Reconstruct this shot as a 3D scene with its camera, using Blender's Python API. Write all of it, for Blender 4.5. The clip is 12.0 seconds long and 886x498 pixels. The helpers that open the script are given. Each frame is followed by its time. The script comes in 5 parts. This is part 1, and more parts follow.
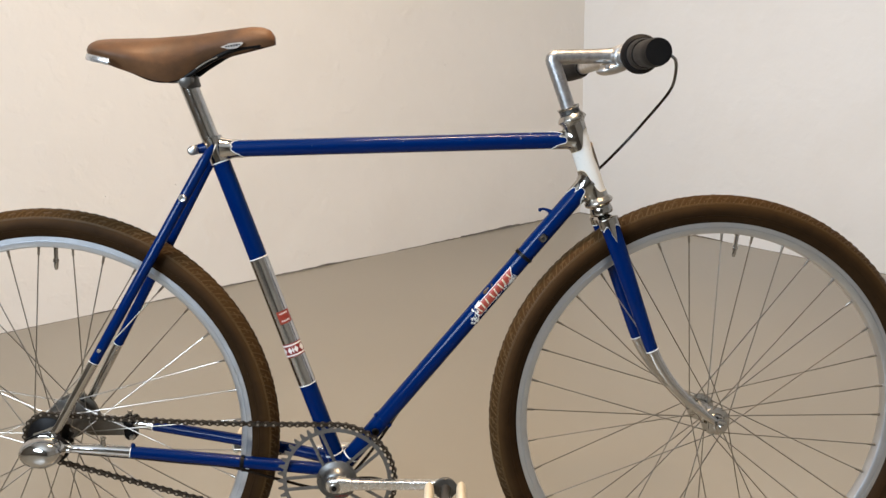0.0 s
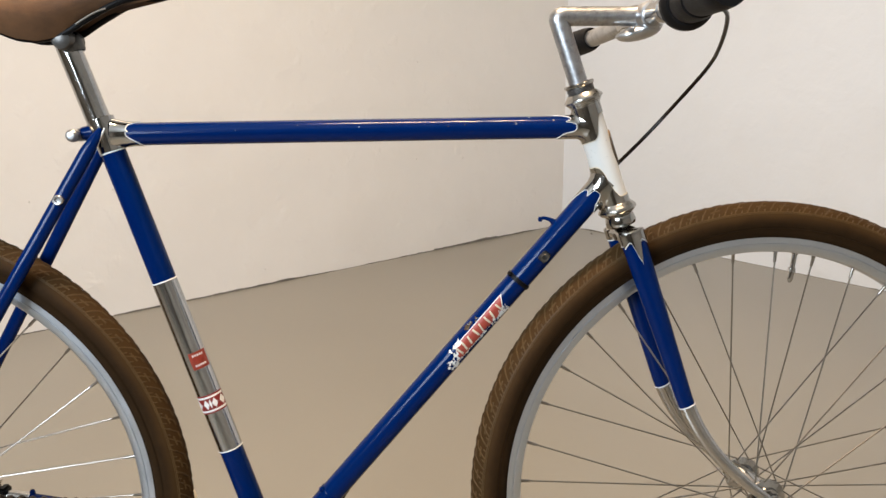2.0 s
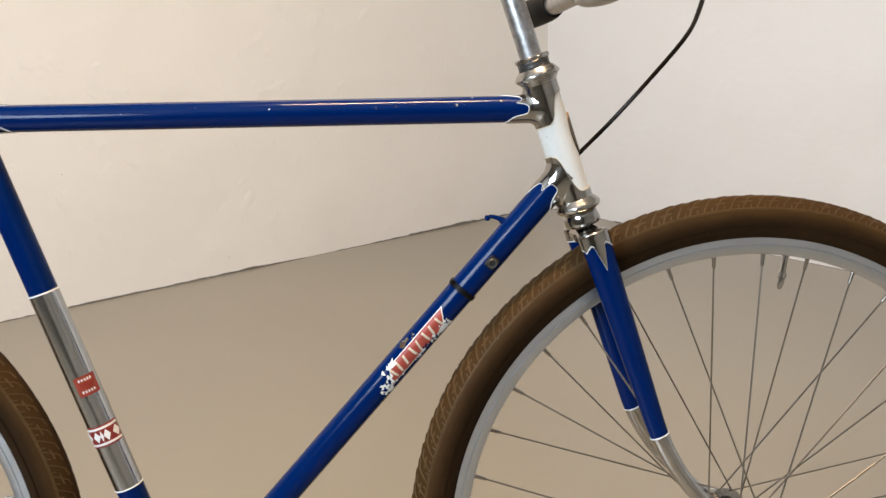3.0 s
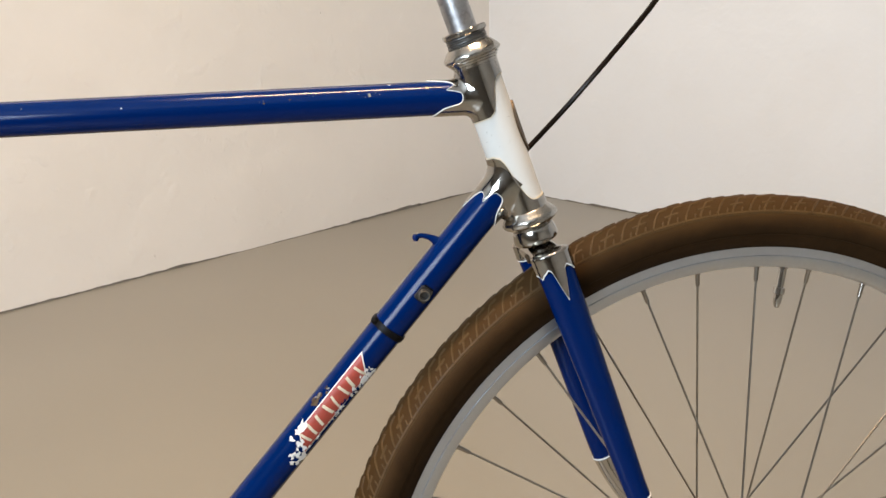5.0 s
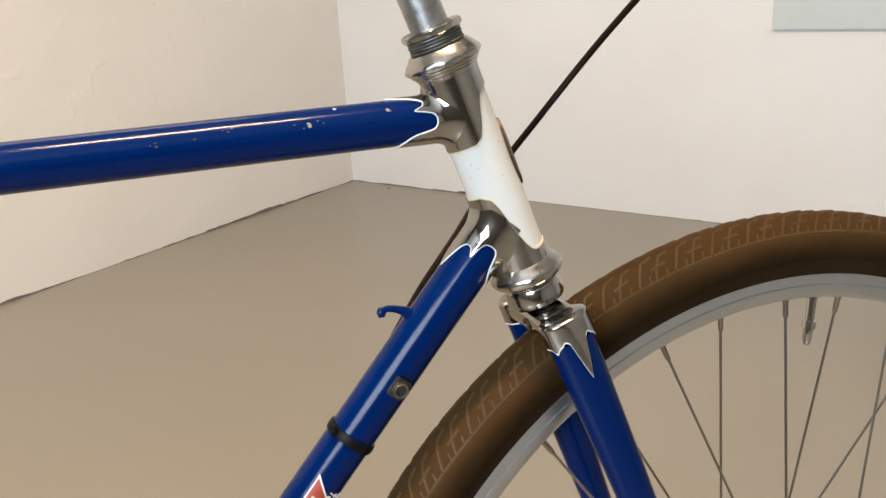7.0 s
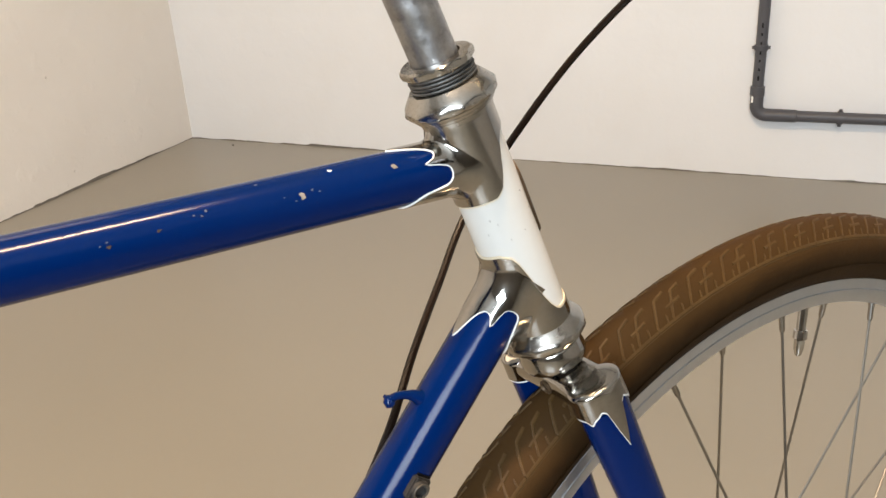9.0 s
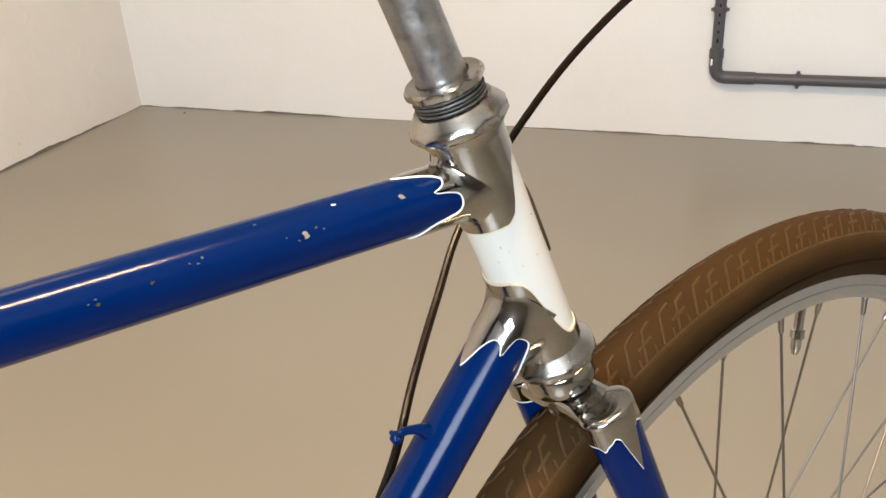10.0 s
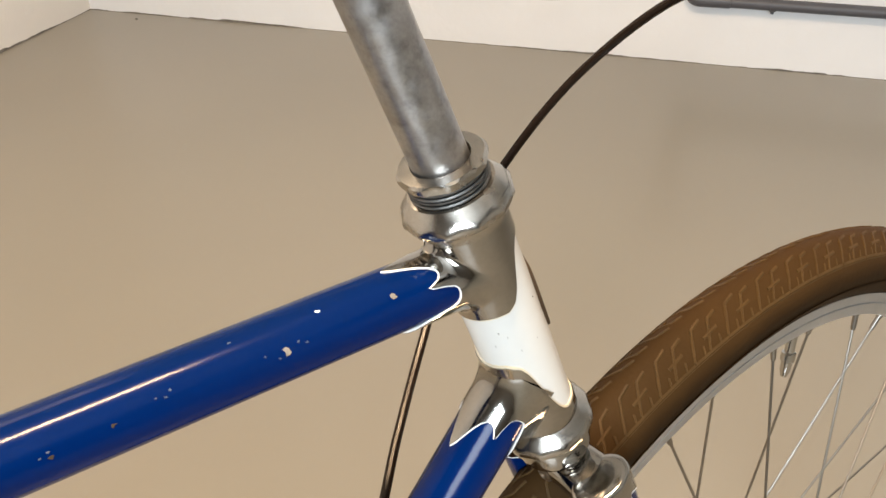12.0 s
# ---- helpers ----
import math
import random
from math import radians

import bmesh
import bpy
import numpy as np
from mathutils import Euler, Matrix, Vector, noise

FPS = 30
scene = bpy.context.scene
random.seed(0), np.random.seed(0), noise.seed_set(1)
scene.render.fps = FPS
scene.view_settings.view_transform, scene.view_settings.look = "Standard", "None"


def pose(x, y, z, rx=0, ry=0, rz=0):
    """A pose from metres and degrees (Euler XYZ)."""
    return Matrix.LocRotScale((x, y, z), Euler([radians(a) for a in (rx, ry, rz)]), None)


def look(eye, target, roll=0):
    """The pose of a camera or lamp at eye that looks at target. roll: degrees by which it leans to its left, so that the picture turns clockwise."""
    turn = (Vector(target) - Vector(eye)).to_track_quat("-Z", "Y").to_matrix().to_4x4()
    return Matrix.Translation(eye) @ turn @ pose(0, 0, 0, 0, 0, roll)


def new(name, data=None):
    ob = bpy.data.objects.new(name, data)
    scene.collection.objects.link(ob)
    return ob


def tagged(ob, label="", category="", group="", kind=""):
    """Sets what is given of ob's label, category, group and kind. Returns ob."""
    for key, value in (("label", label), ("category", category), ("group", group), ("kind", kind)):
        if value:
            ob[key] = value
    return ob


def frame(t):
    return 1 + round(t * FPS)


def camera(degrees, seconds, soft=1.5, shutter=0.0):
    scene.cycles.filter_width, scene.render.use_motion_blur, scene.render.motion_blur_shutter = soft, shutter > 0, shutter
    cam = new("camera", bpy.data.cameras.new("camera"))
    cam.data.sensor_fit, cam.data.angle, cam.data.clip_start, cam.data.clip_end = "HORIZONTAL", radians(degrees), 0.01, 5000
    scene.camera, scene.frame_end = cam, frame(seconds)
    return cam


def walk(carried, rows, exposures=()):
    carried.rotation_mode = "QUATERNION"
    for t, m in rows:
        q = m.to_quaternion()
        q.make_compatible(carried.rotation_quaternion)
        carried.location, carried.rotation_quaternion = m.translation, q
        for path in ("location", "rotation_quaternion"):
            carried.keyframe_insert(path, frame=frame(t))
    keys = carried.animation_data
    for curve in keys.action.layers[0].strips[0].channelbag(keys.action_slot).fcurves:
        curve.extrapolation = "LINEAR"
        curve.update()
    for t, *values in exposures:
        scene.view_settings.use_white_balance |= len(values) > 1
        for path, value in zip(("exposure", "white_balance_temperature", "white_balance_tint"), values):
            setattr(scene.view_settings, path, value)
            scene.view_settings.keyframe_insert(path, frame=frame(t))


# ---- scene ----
# A blue city bicycle leaning on its stand in a bare whitewashed cellar room.
cam = camera(54.5, 12.0)
ROWS = [  # seconds, x, y, z, pitch, roll, yaw
    (0.0, 0.1071, -1.2689, 0.9781, -14.405, 1.096, 0.122),
    (0.5, 0.1099, -1.1733, 0.9474, -13.305, 1.037, -0.050),
    (1.0, 0.1064, -1.0850, 0.9213, -13.337, 0.701, -0.627),
    (1.5, 0.1012, -1.0072, 0.9143, -13.602, 0.454, -1.131),
    (2.0, 0.1094, -0.9434, 0.9069, -13.676, 0.339, -1.589),
    (2.5, 0.1363, -0.8673, 0.8957, -14.154, 0.277, -1.835),
    (3.0, 0.1741, -0.7896, 0.8951, -15.097, 0.437, -2.289),
    (3.5, 0.1979, -0.7359, 0.8993, -15.811, 0.588, -3.126),
    (5.5, 0.2090, -0.5520, 0.8846, -16.963, 2.163, -8.020),
    (6.0, 0.1876, -0.4967, 0.8865, -17.118, 2.647, -10.823),
    (6.5, 0.1735, -0.4461, 0.8887, -17.665, 2.960, -13.877),
    (8.5, 0.1184, -0.3104, 0.9109, -21.748, 3.400, -26.217),
    (9.0, 0.1160, -0.2776, 0.9305, -23.402, 3.296, -28.754),
    (9.5, 0.1150, -0.2539, 0.9414, -24.883, 3.291, -30.628),
    (10.0, 0.1141, -0.2353, 0.9505, -26.360, 3.119, -32.006),
    (10.5, 0.1151, -0.2194, 0.9587, -27.997, 2.886, -33.004),
    (11.0, 0.1206, -0.1972, 0.9704, -29.719, 2.446, -33.511),
    (11.5, 0.1322, -0.1806, 0.9808, -31.416, 1.756, -33.840),
    (12.0, 0.1416, -0.1705, 0.9998, -33.146, 1.077, -33.901),
]
EXPOSURES = [(0.0, 0.02, 6110, 10), (0.5, 0.02, 6200, 10), (1.5, 0.05, 6190, 10), (3.5, 0.08, 6160, 10), (6.5, 0.13, 6290, 10), (9.0, 0.21, 6450, 10), (12.0, 0.35, 6530, 10)]
walk(cam, [(t, pose(x, y, z, 90 + pitch, roll, yaw)) for t, x, y, z, pitch, roll, yaw in ROWS], EXPOSURES)

# ---- plan of the room: the far corner, and the directions of its two walls ----
CORNER = Vector((0.819, 3.273, 0.0))
ALONG_L = Vector((-math.cos(radians(38.5)), -math.sin(radians(38.5)), 0))
ALONG_R = Vector((math.cos(radians(-51.2)), math.sin(radians(-51.2)), 0))
LONG_L, LONG_R, HIGH = 5.2, 6.0, 2.55


def spot(l, r, z=0.0):
    """A place in the room: metres from the far corner along either wall, and the height."""
    return CORNER + ALONG_L * l + ALONG_R * r + Vector((0, 0, z))


# ---- light ----
world = bpy.data.worlds.new("world")
scene.world = world
world.use_nodes = True
world.node_tree.nodes["Background"].inputs[0].default_value = (0.75, 0.85, 1.0, 1)
world.node_tree.nodes["Background"].inputs[1].default_value = 0.05


def area_lamp(name, at, target, size_x, size_y, watts, colour):
    data = bpy.data.lights.new(name, "AREA")
    data.shape, data.size, data.size_y = "RECTANGLE", size_x, size_y
    data.energy, data.color = watts, colour
    ob = new(name, data)
    ob.matrix_world = look(at, target)
    return ob


WARM, COOL = (1.0, 0.70, 0.42), (0.80, 0.905, 1.0)
# ceiling lamp over the bicycle, and daylight through a high cellar window in the west wall
lamp = area_lamp("overhead_light", (0.12, -0.05, 2.50), (0.12, -0.049, 0), 0.60, 0.12, 58, WARM)
lamp.matrix_world = pose(0.12, -0.05, 2.50, 0, 0, 0)
# unseen second overhead light, added to brighten and warm the far walls
lamp = area_lamp("overhead_light", (-0.45, 2.00, 2.50), (-0.45, 2.001, 0), 1.6, 1.0, 16, (1.0, 0.76, 0.52))
lamp.matrix_world = pose(-0.45, 2.00, 2.50, 0, 0, 0)
WINDOW = (2.1, 3.5, 1.20, 2.20)   # along the west wall, sill and head
middle = spot(LONG_L + 0.08, (WINDOW[0] + WINDOW[1]) / 2, (WINDOW[2] + WINDOW[3]) / 2)
area_lamp("window_light", middle, middle - ALONG_L + Vector((0, 0, -0.25)), WINDOW[1] - WINDOW[0], WINDOW[3] - WINDOW[2], 112, COOL)


# ---- materials ----
def material(name, colour, rough=0.5, metal=0.0, vary=0.0, scale=20.0, dark=0.6, bump=0.0, bump_scale=200.0, rough_vary=0.0,
             stain=None, stain_amount=0.0, stain_scale=6.0, stretch=(1, 1, 1), spec=0.5, fine=0.6, detail=4.0):
    """A node material: base colour with noise at two scales, stains, varied gloss and a fine relief."""
    m = bpy.data.materials.new(name)
    m.use_nodes = True
    nt = m.node_tree
    b = nt.nodes["Principled BSDF"]
    b.inputs["Metallic"].default_value = metal
    b.inputs["Specular IOR Level"].default_value = spec
    co = nt.nodes.new("ShaderNodeTexCoord")
    mp = nt.nodes.new("ShaderNodeMapping")
    mp.inputs["Scale"].default_value = stretch
    nt.links.new(co.outputs["Object"], mp.inputs["Vector"])

    def noise_node(s, detail=4.0):
        n = nt.nodes.new("ShaderNodeTexNoise")
        n.inputs["Scale"].default_value, n.inputs["Detail"].default_value = s, detail
        nt.links.new(mp.outputs[0], n.inputs["Vector"])
        return n.outputs["Fac"]

    def ramp(value, lo, hi, out_lo, out_hi):
        n = nt.nodes.new("ShaderNodeMapRange")
        for i, v in enumerate((lo, hi, out_lo, out_hi)):
            n.inputs[i + 1].default_value = v
        nt.links.new(value, n.inputs[0])
        return n.outputs[0]

    def mix(fac, a, c, mode="MIX"):
        n = nt.nodes.new("ShaderNodeMix")
        n.data_type, n.blend_type = "RGBA", mode
        for socket, v in ((n.inputs[0], fac), (n.inputs[6], a), (n.inputs[7], c)):
            if isinstance(v, (int, float)):
                socket.default_value = v
            elif isinstance(v, tuple):
                socket.default_value = (*v[:3], 1)
            else:
                nt.links.new(v, socket)
        return n.outputs[2]

    col = mix(0.0, colour, colour)
    if vary:
        low = tuple(c * dark for c in colour)
        f = ramp(noise_node(scale, detail), 0.30, 0.72, 0.0, vary)
        col = mix(f, colour, low)
        if fine:
            col = mix(ramp(noise_node(scale * 9, 3.0), 0.4, 0.75, 0.0, vary * fine), col, low)
    if stain:
        f = ramp(noise_node(stain_scale, 6.0), 0.52, 0.72, 0.0, stain_amount)
        col = mix(f, col, stain)
    nt.links.new(col, b.inputs["Base Color"])
    if rough_vary:
        nt.links.new(ramp(noise_node(scale * 2.3), 0.3, 0.7, max(0.02, rough - rough_vary), rough + rough_vary), b.inputs["Roughness"])
    else:
        b.inputs["Roughness"].default_value = rough
    if bump:
        n = nt.nodes.new("ShaderNodeBump")
        n.inputs["Strength"].default_value = 1.0
        n.inputs["Distance"].default_value = bump
        nt.links.new(noise_node(bump_scale, 5.0), n.inputs["Height"])
        nt.links.new(n.outputs[0], b.inputs["Normal"])
    return m


WALL = material("whitewash", (0.79, 0.755, 0.708), 0.75, vary=0.12, scale=1.3, dark=0.86, stain=(0.62, 0.55, 0.45), stain_amount=0.10, stain_scale=2.5, spec=0.3)


def plaster_relief(m, crest, pits=False):
    """Swells, trowel ridges and grit in old plaster, as layered relief."""
    nt = m.node_tree
    co = nt.nodes.new("ShaderNodeTexCoord")
    last = None
    for scale, distance, detail, distortion, floor_at in ((2.2, 0.014, 2.0, 0.3, 0.0), (5.0, 0.0070, 3.0, 0.3, 0.0), (13.0, crest, 3.0, 0.15, 0.58), (90.0, 0.0004, 3.0, 0.0, 0.0)):
        n = nt.nodes.new("ShaderNodeTexNoise")
        n.inputs["Scale"].default_value, n.inputs["Detail"].default_value, n.inputs["Distortion"].default_value = scale, detail, distortion
        nt.links.new(co.outputs["Object"], n.inputs["Vector"])
        bump_node = nt.nodes.new("ShaderNodeBump")
        bump_node.inputs["Distance"].default_value = distance
        cut = nt.nodes.new("ShaderNodeMath")     # only the crests stand out
        cut.operation = "MAXIMUM"
        cut.inputs[1].default_value = floor_at
        nt.links.new(n.outputs["Fac"], cut.inputs[0])
        nt.links.new(cut.outputs[0], bump_node.inputs["Height"])
        if last:
            nt.links.new(last, bump_node.inputs["Normal"])
        last = bump_node.outputs[0]
    if not pits:
        nt.links.new(last, nt.nodes["Principled BSDF"].inputs["Normal"])
        return
    # scattered small pits of uneven size, laid out over the face of the wall
    split, flat = nt.nodes.new("ShaderNodeSeparateXYZ"), nt.nodes.new("ShaderNodeCombineXYZ")
    nt.links.new(co.outputs["Object"], split.inputs[0])
    along = nt.nodes.new("ShaderNodeMath")
    along.operation = "ADD"
    nt.links.new(split.outputs[0], along.inputs[0])
    nt.links.new(split.outputs[1], along.inputs[1])
    nt.links.new(along.outputs[0], flat.inputs[0])
    nt.links.new(split.outputs[2], flat.inputs[1])
    cells = nt.nodes.new("ShaderNodeTexVoronoi")
    cells.voronoi_dimensions = "2D"
    cells.inputs["Scale"].default_value = 2.6
    nt.links.new(flat.outputs[0], cells.inputs["Vector"])
    pit = nt.nodes.new("ShaderNodeMapRange")
    for i, v in enumerate((0.004, 0.016, 0.0, 1.0)):
        pit.inputs[i + 1].default_value = v
    uneven = nt.nodes.new("ShaderNodeMath")
    uneven.operation = "MULTIPLY_ADD"
    uneven.inputs[1].default_value = 0.02
    nt.links.new(cells.outputs["Color"], uneven.inputs[0])
    nt.links.new(cells.outputs["Distance"], uneven.inputs[2])
    nt.links.new(uneven.outputs[0], pit.inputs[0])
    bump_node = nt.nodes.new("ShaderNodeBump")
    bump_node.inputs["Distance"].default_value = 0.004
    nt.links.new(pit.outputs[0], bump_node.inputs["Height"])
    nt.links.new(last, bump_node.inputs["Normal"])
    nt.links.new(bump_node.outputs[0], nt.nodes["Principled BSDF"].inputs["Normal"])


plaster_relief(WALL, 0.011, True)
WALL_EAST = material("smooth_whitewash", (0.775, 0.785, 0.795), 0.75, vary=0.12, scale=1.3, dark=0.88, stain=(0.66, 0.61, 0.54), stain_amount=0.10, stain_scale=3.5, spec=0.3)
plaster_relief(WALL_EAST, 0.004)
# unseen walls that close the room; tones chosen for what the chrome reflects
DARK_UNSEEN = material("dark_unseen_wall", (0.17, 0.165, 0.155), 0.85, vary=0.4, scale=1.5, dark=0.7, bump=0.002, bump_scale=30)
BEIGE_UNSEEN = material("beige_unseen_wall", (0.58, 0.55, 0.50), 0.85, vary=0.4, scale=1.5, dark=0.8, bump=0.002, bump_scale=30)
CEIL = material("ceiling_paint", (0.8, 0.79, 0.77), 0.8, vary=0.1, scale=2.0, dark=0.85)
FLOOR = material("floor_paint", (0.272, 0.248, 0.201), 0.30, vary=0.6, scale=1.1, dark=0.86, fine=0.0, detail=1.0, spec=0.72)
BLUE = material("blue_enamel", (0.0001, 0.0105, 0.074), 0.14, vary=0.25, scale=30, dark=0.7, bump=0.00003, bump_scale=500, spec=0.13)
WHITE = material("white_enamel", (0.62, 0.608, 0.57), 0.22, vary=0.2, scale=25, dark=0.85, spec=0.4)
CHROME = material("chrome", (0.52, 0.503, 0.475), 0.10, 1.0, vary=0.4, scale=40, dark=0.6, rough_vary=0.05, bump=0.00010, bump_scale=50)
STEM = material("aged_stem_alloy", (0.45, 0.446, 0.445), 0.38, 1.0, vary=0.6, scale=75, dark=0.55, rough_vary=0.1, bump=0.00012, bump_scale=420, stain=(0.08, 0.072, 0.065), stain_amount=0.36, stain_scale=190)
SATIN = material("scratched_chrome", (0.40, 0.380, 0.348), 0.12, 1.0, vary=0.5, scale=45, dark=0.65, rough_vary=0.06, bump=0.00004, bump_scale=150)
ALLOY = material("dull_alloy", (0.56, 0.555, 0.55), 0.36, 1.0, vary=0.5, scale=30, dark=0.65, rough_vary=0.08, bump=0.00006, bump_scale=400, stain=(0.10, 0.092, 0.085), stain_amount=0.35, stain_scale=70)
RIM = material("rim_alloy", (0.59, 0.615, 0.65), 0.38, 1.0, vary=0.3, scale=30, dark=0.8, rough_vary=0.06)
STEEL = material("spoke_steel", (0.31, 0.285, 0.25), 0.30, 1.0, vary=0.3, scale=60, dark=0.7)
TYRE = material("brown_rubber", (0.0285, 0.0145, 0.0054), 0.6, vary=0.6, scale=14, dark=0.5, bump=0.0002, bump_scale=300, spec=0.05)


def worn_crown(m, colour, start, end):
    """Rubber rubbed paler towards the running surface of a wheel whose axle is the local y axis."""
    nt = m.node_tree
    base = nt.nodes["Principled BSDF"].inputs["Base Color"]
    old = base.links[0].from_socket
    co, flat, size = nt.nodes.new("ShaderNodeTexCoord"), nt.nodes.new("ShaderNodeVectorMath"), nt.nodes.new("ShaderNodeVectorMath")
    flat.operation, size.operation = "MULTIPLY", "LENGTH"
    flat.inputs[1].default_value = (1, 0, 1)
    nt.links.new(co.outputs["Object"], flat.inputs[0])
    nt.links.new(flat.outputs[0], size.inputs[0])
    blotch = nt.nodes.new("ShaderNodeTexNoise")
    blotch.inputs["Scale"].default_value, blotch.inputs["Detail"].default_value = 35.0, 4.0
    nt.links.new(co.outputs["Object"], blotch.inputs["Vector"])
    push = nt.nodes.new("ShaderNodeMath")
    push.operation, push.inputs[1].default_value = "MULTIPLY_ADD", 0.010
    nt.links.new(blotch.outputs["Fac"], push.inputs[0])
    nt.links.new(size.outputs["Value"], push.inputs[2])
    grade = nt.nodes.new("ShaderNodeMapRange")
    grade.interpolation_type = "SMOOTHSTEP"
    for i, v in enumerate((start + 0.005, end + 0.005, 0.0, 1.0)):
        grade.inputs[i + 1].default_value = v
    nt.links.new(push.outputs[0], grade.inputs[0])
    mixer = nt.nodes.new("ShaderNodeMix")
    mixer.data_type = "RGBA"
    mixer.inputs[7].default_value = (*colour, 1)
    nt.links.new(grade.outputs[0], mixer.inputs[0])
    nt.links.new(old, mixer.inputs[6])
    nt.links.new(mixer.outputs[2], base)


worn_crown(TYRE, (0.042, 0.0222, 0.0076), 0.334, 0.348)
# rubbed tan ribs, lifted further to put the edge highlights into their colour
RIB = material("rubbed_highlit_rib", (0.080, 0.0448, 0.0150), 0.5, vary=0.7, scale=60, dark=0.5, spec=0.14)
BLACK = material("black_rubber", (0.0045, 0.004, 0.004), 0.45, vary=0.4, scale=50, dark=0.6, bump=0.0001, bump_scale=500, spec=0.11)
SUEDE = material("brown_leather", (0.150, 0.075, 0.035), 0.5, vary=0.9, scale=10, dark=0.33, bump=0.0003, bump_scale=350, spec=0.2, stain=(0.020, 0.016, 0.014), stain_amount=0.6, stain_scale=16, fine=0.25)
CHAIN = material("oily_chain_steel", (0.060, 0.048, 0.036), 0.38, 0.8, vary=0.6, scale=200, dark=0.5)
# paler steel that puts the glint of the chain's pins into colour
PIN = material("glinting_pin_steel", (0.42, 0.36, 0.29), 0.35, 0.9, vary=0.5, scale=300, dark=0.6)
DARK_ALLOY = material("dark_cast_alloy", (0.17, 0.17, 0.165), 0.36, 0.9, vary=0.6, scale=40, dark=0.5, rough_vary=0.1)
RING_ALLOY = material("greyed_ring_alloy", (0.19, 0.184, 0.174), 0.45, 0.9, vary=0.5, scale=40, dark=0.6, rough_vary=0.1)
RUBBER = material("worn_black_rubber", (0.0075, 0.0062, 0.0056), 0.55, vary=0.7, scale=60, dark=0.4, bump=0.0002, bump_scale=400, spec=0.12)
GREY = material("grey_pipe_plastic", (0.085, 0.085, 0.095), 0.4, vary=0.3, scale=12, dark=0.75, spec=0.3)


# ---- mesh helpers ----
def part(name, bm, mat, parent, label="", smooth=35, matrix=None):
    """Links a bmesh as one mesh object under a thing or a part."""
    if matrix is not None:
        bm.transform(matrix)
    bmesh.ops.recalc_face_normals(bm, faces=bm.faces)
    me = bpy.data.meshes.new(name)
    bm.to_mesh(me)
    bm.free()
    me.materials.append(mat)
    me.shade_smooth()
    me.set_sharp_from_angle(angle=radians(smooth))
    ob = new(name, me)
    ob.parent = parent
    if label:
        tagged(ob, label)
    return ob


def share(name, ob, parent, matrix):
    """Another object on the mesh of ob."""
    o = new(name, ob.data)
    o.parent = parent
    o.matrix_local = matrix
    return o


def sweep(points, radii, n=20, ref=(0, 1, 0), cap=True):
    """A tube along points. A radius is a number, or a pair: along ref and across it."""
    bm = bmesh.new()
    pts = [Vector(p) for p in points]
    if not isinstance(radii, (list, tuple)) or (len(radii) == 2 and len(pts) != 2):
        radii = [radii] * len(pts)
    rings = []
    ref = Vector(ref)
    for i, p in enumerate(pts):
        d = (pts[min(i + 1, len(pts) - 1)] - pts[max(i - 1, 0)]).normalized()
        u = ref - d * ref.dot(d)
        if u.length < 1e-4:
            u = d.orthogonal()
        u.normalize()
        v = d.cross(u)
        ref = u
        r = radii[i]
        a, b = r if isinstance(r, (list, tuple)) else (r, r)
        rings.append([bm.verts.new(p + u * (a * math.cos(k * math.tau / n)) + v * (b * math.sin(k * math.tau / n))) for k in range(n)])
    for r0, r1 in zip(rings, rings[1:]):
        for k in range(n):
            bm.faces.new((r0[k], r0[(k + 1) % n], r1[(k + 1) % n], r1[k]))
    if cap:
        bm.faces.new(rings[0][::-1])
        bm.faces.new(rings[-1])
    return bm


def axis_frame(origin, direction, side=(0, -1, 0)):
    """A matrix whose z runs along direction and whose x points to side as far as it can."""
    z = Vector(direction).normalized()
    x = Vector(side) - z * z.dot(Vector(side))
    x = x.normalized() if x.length > 1e-4 else z.orthogonal().normalized()
    m = Matrix((x, z.cross(x), z)).transposed().to_4x4()
    m.translation = Vector(origin)
    return m


def lathe(profile, n=32, closed=False, facets=0):
    """Turns (radius, height) round z. closed: the profile is a ring."""
    bm = bmesh.new()
    rings = []
    for r, h in profile:
        if r < 1e-6:
            rings.append([bm.verts.new((0, 0, h))])
        else:
            rings.append([bm.verts.new((r * math.cos(k * math.tau / n), r * math.sin(k * math.tau / n), h)) for k in range(n)])
    pairs = list(zip(rings, rings[1:])) + ([(rings[-1], rings[0])] if closed else [])
    for a, b in pairs:
        for k in range(n):
            q = [a[k % len(a)], a[(k + 1) % len(a)], b[(k + 1) % len(b)], b[k % len(b)]]
            q = list(dict.fromkeys(q))
            if len(q) > 2:
                bm.faces.new(q)
    return bm


def box(sx, sy, sz, bevel=0.0, at=(0, 0, 0)):
    bm = bmesh.new()
    bmesh.ops.create_cube(bm, size=1.0, matrix=Matrix.Translation(at) @ Matrix.Diagonal((sx, sy, sz, 1)))
    if bevel:
        bmesh.ops.bevel(bm, geom=bm.edges[:], offset=bevel, segments=2, affect="EDGES")
    return bm


def join(*bms):
    """Joins bmeshes into the first."""
    out = bms[0]
    for b in bms[1:]:
        me = bpy.data.meshes.new("joined")
        b.to_mesh(me)
        b.free()
        out.from_mesh(me)
        bpy.data.meshes.remove(me)
    return out


def moved(bm, m):
    bm.transform(m)
    return bm


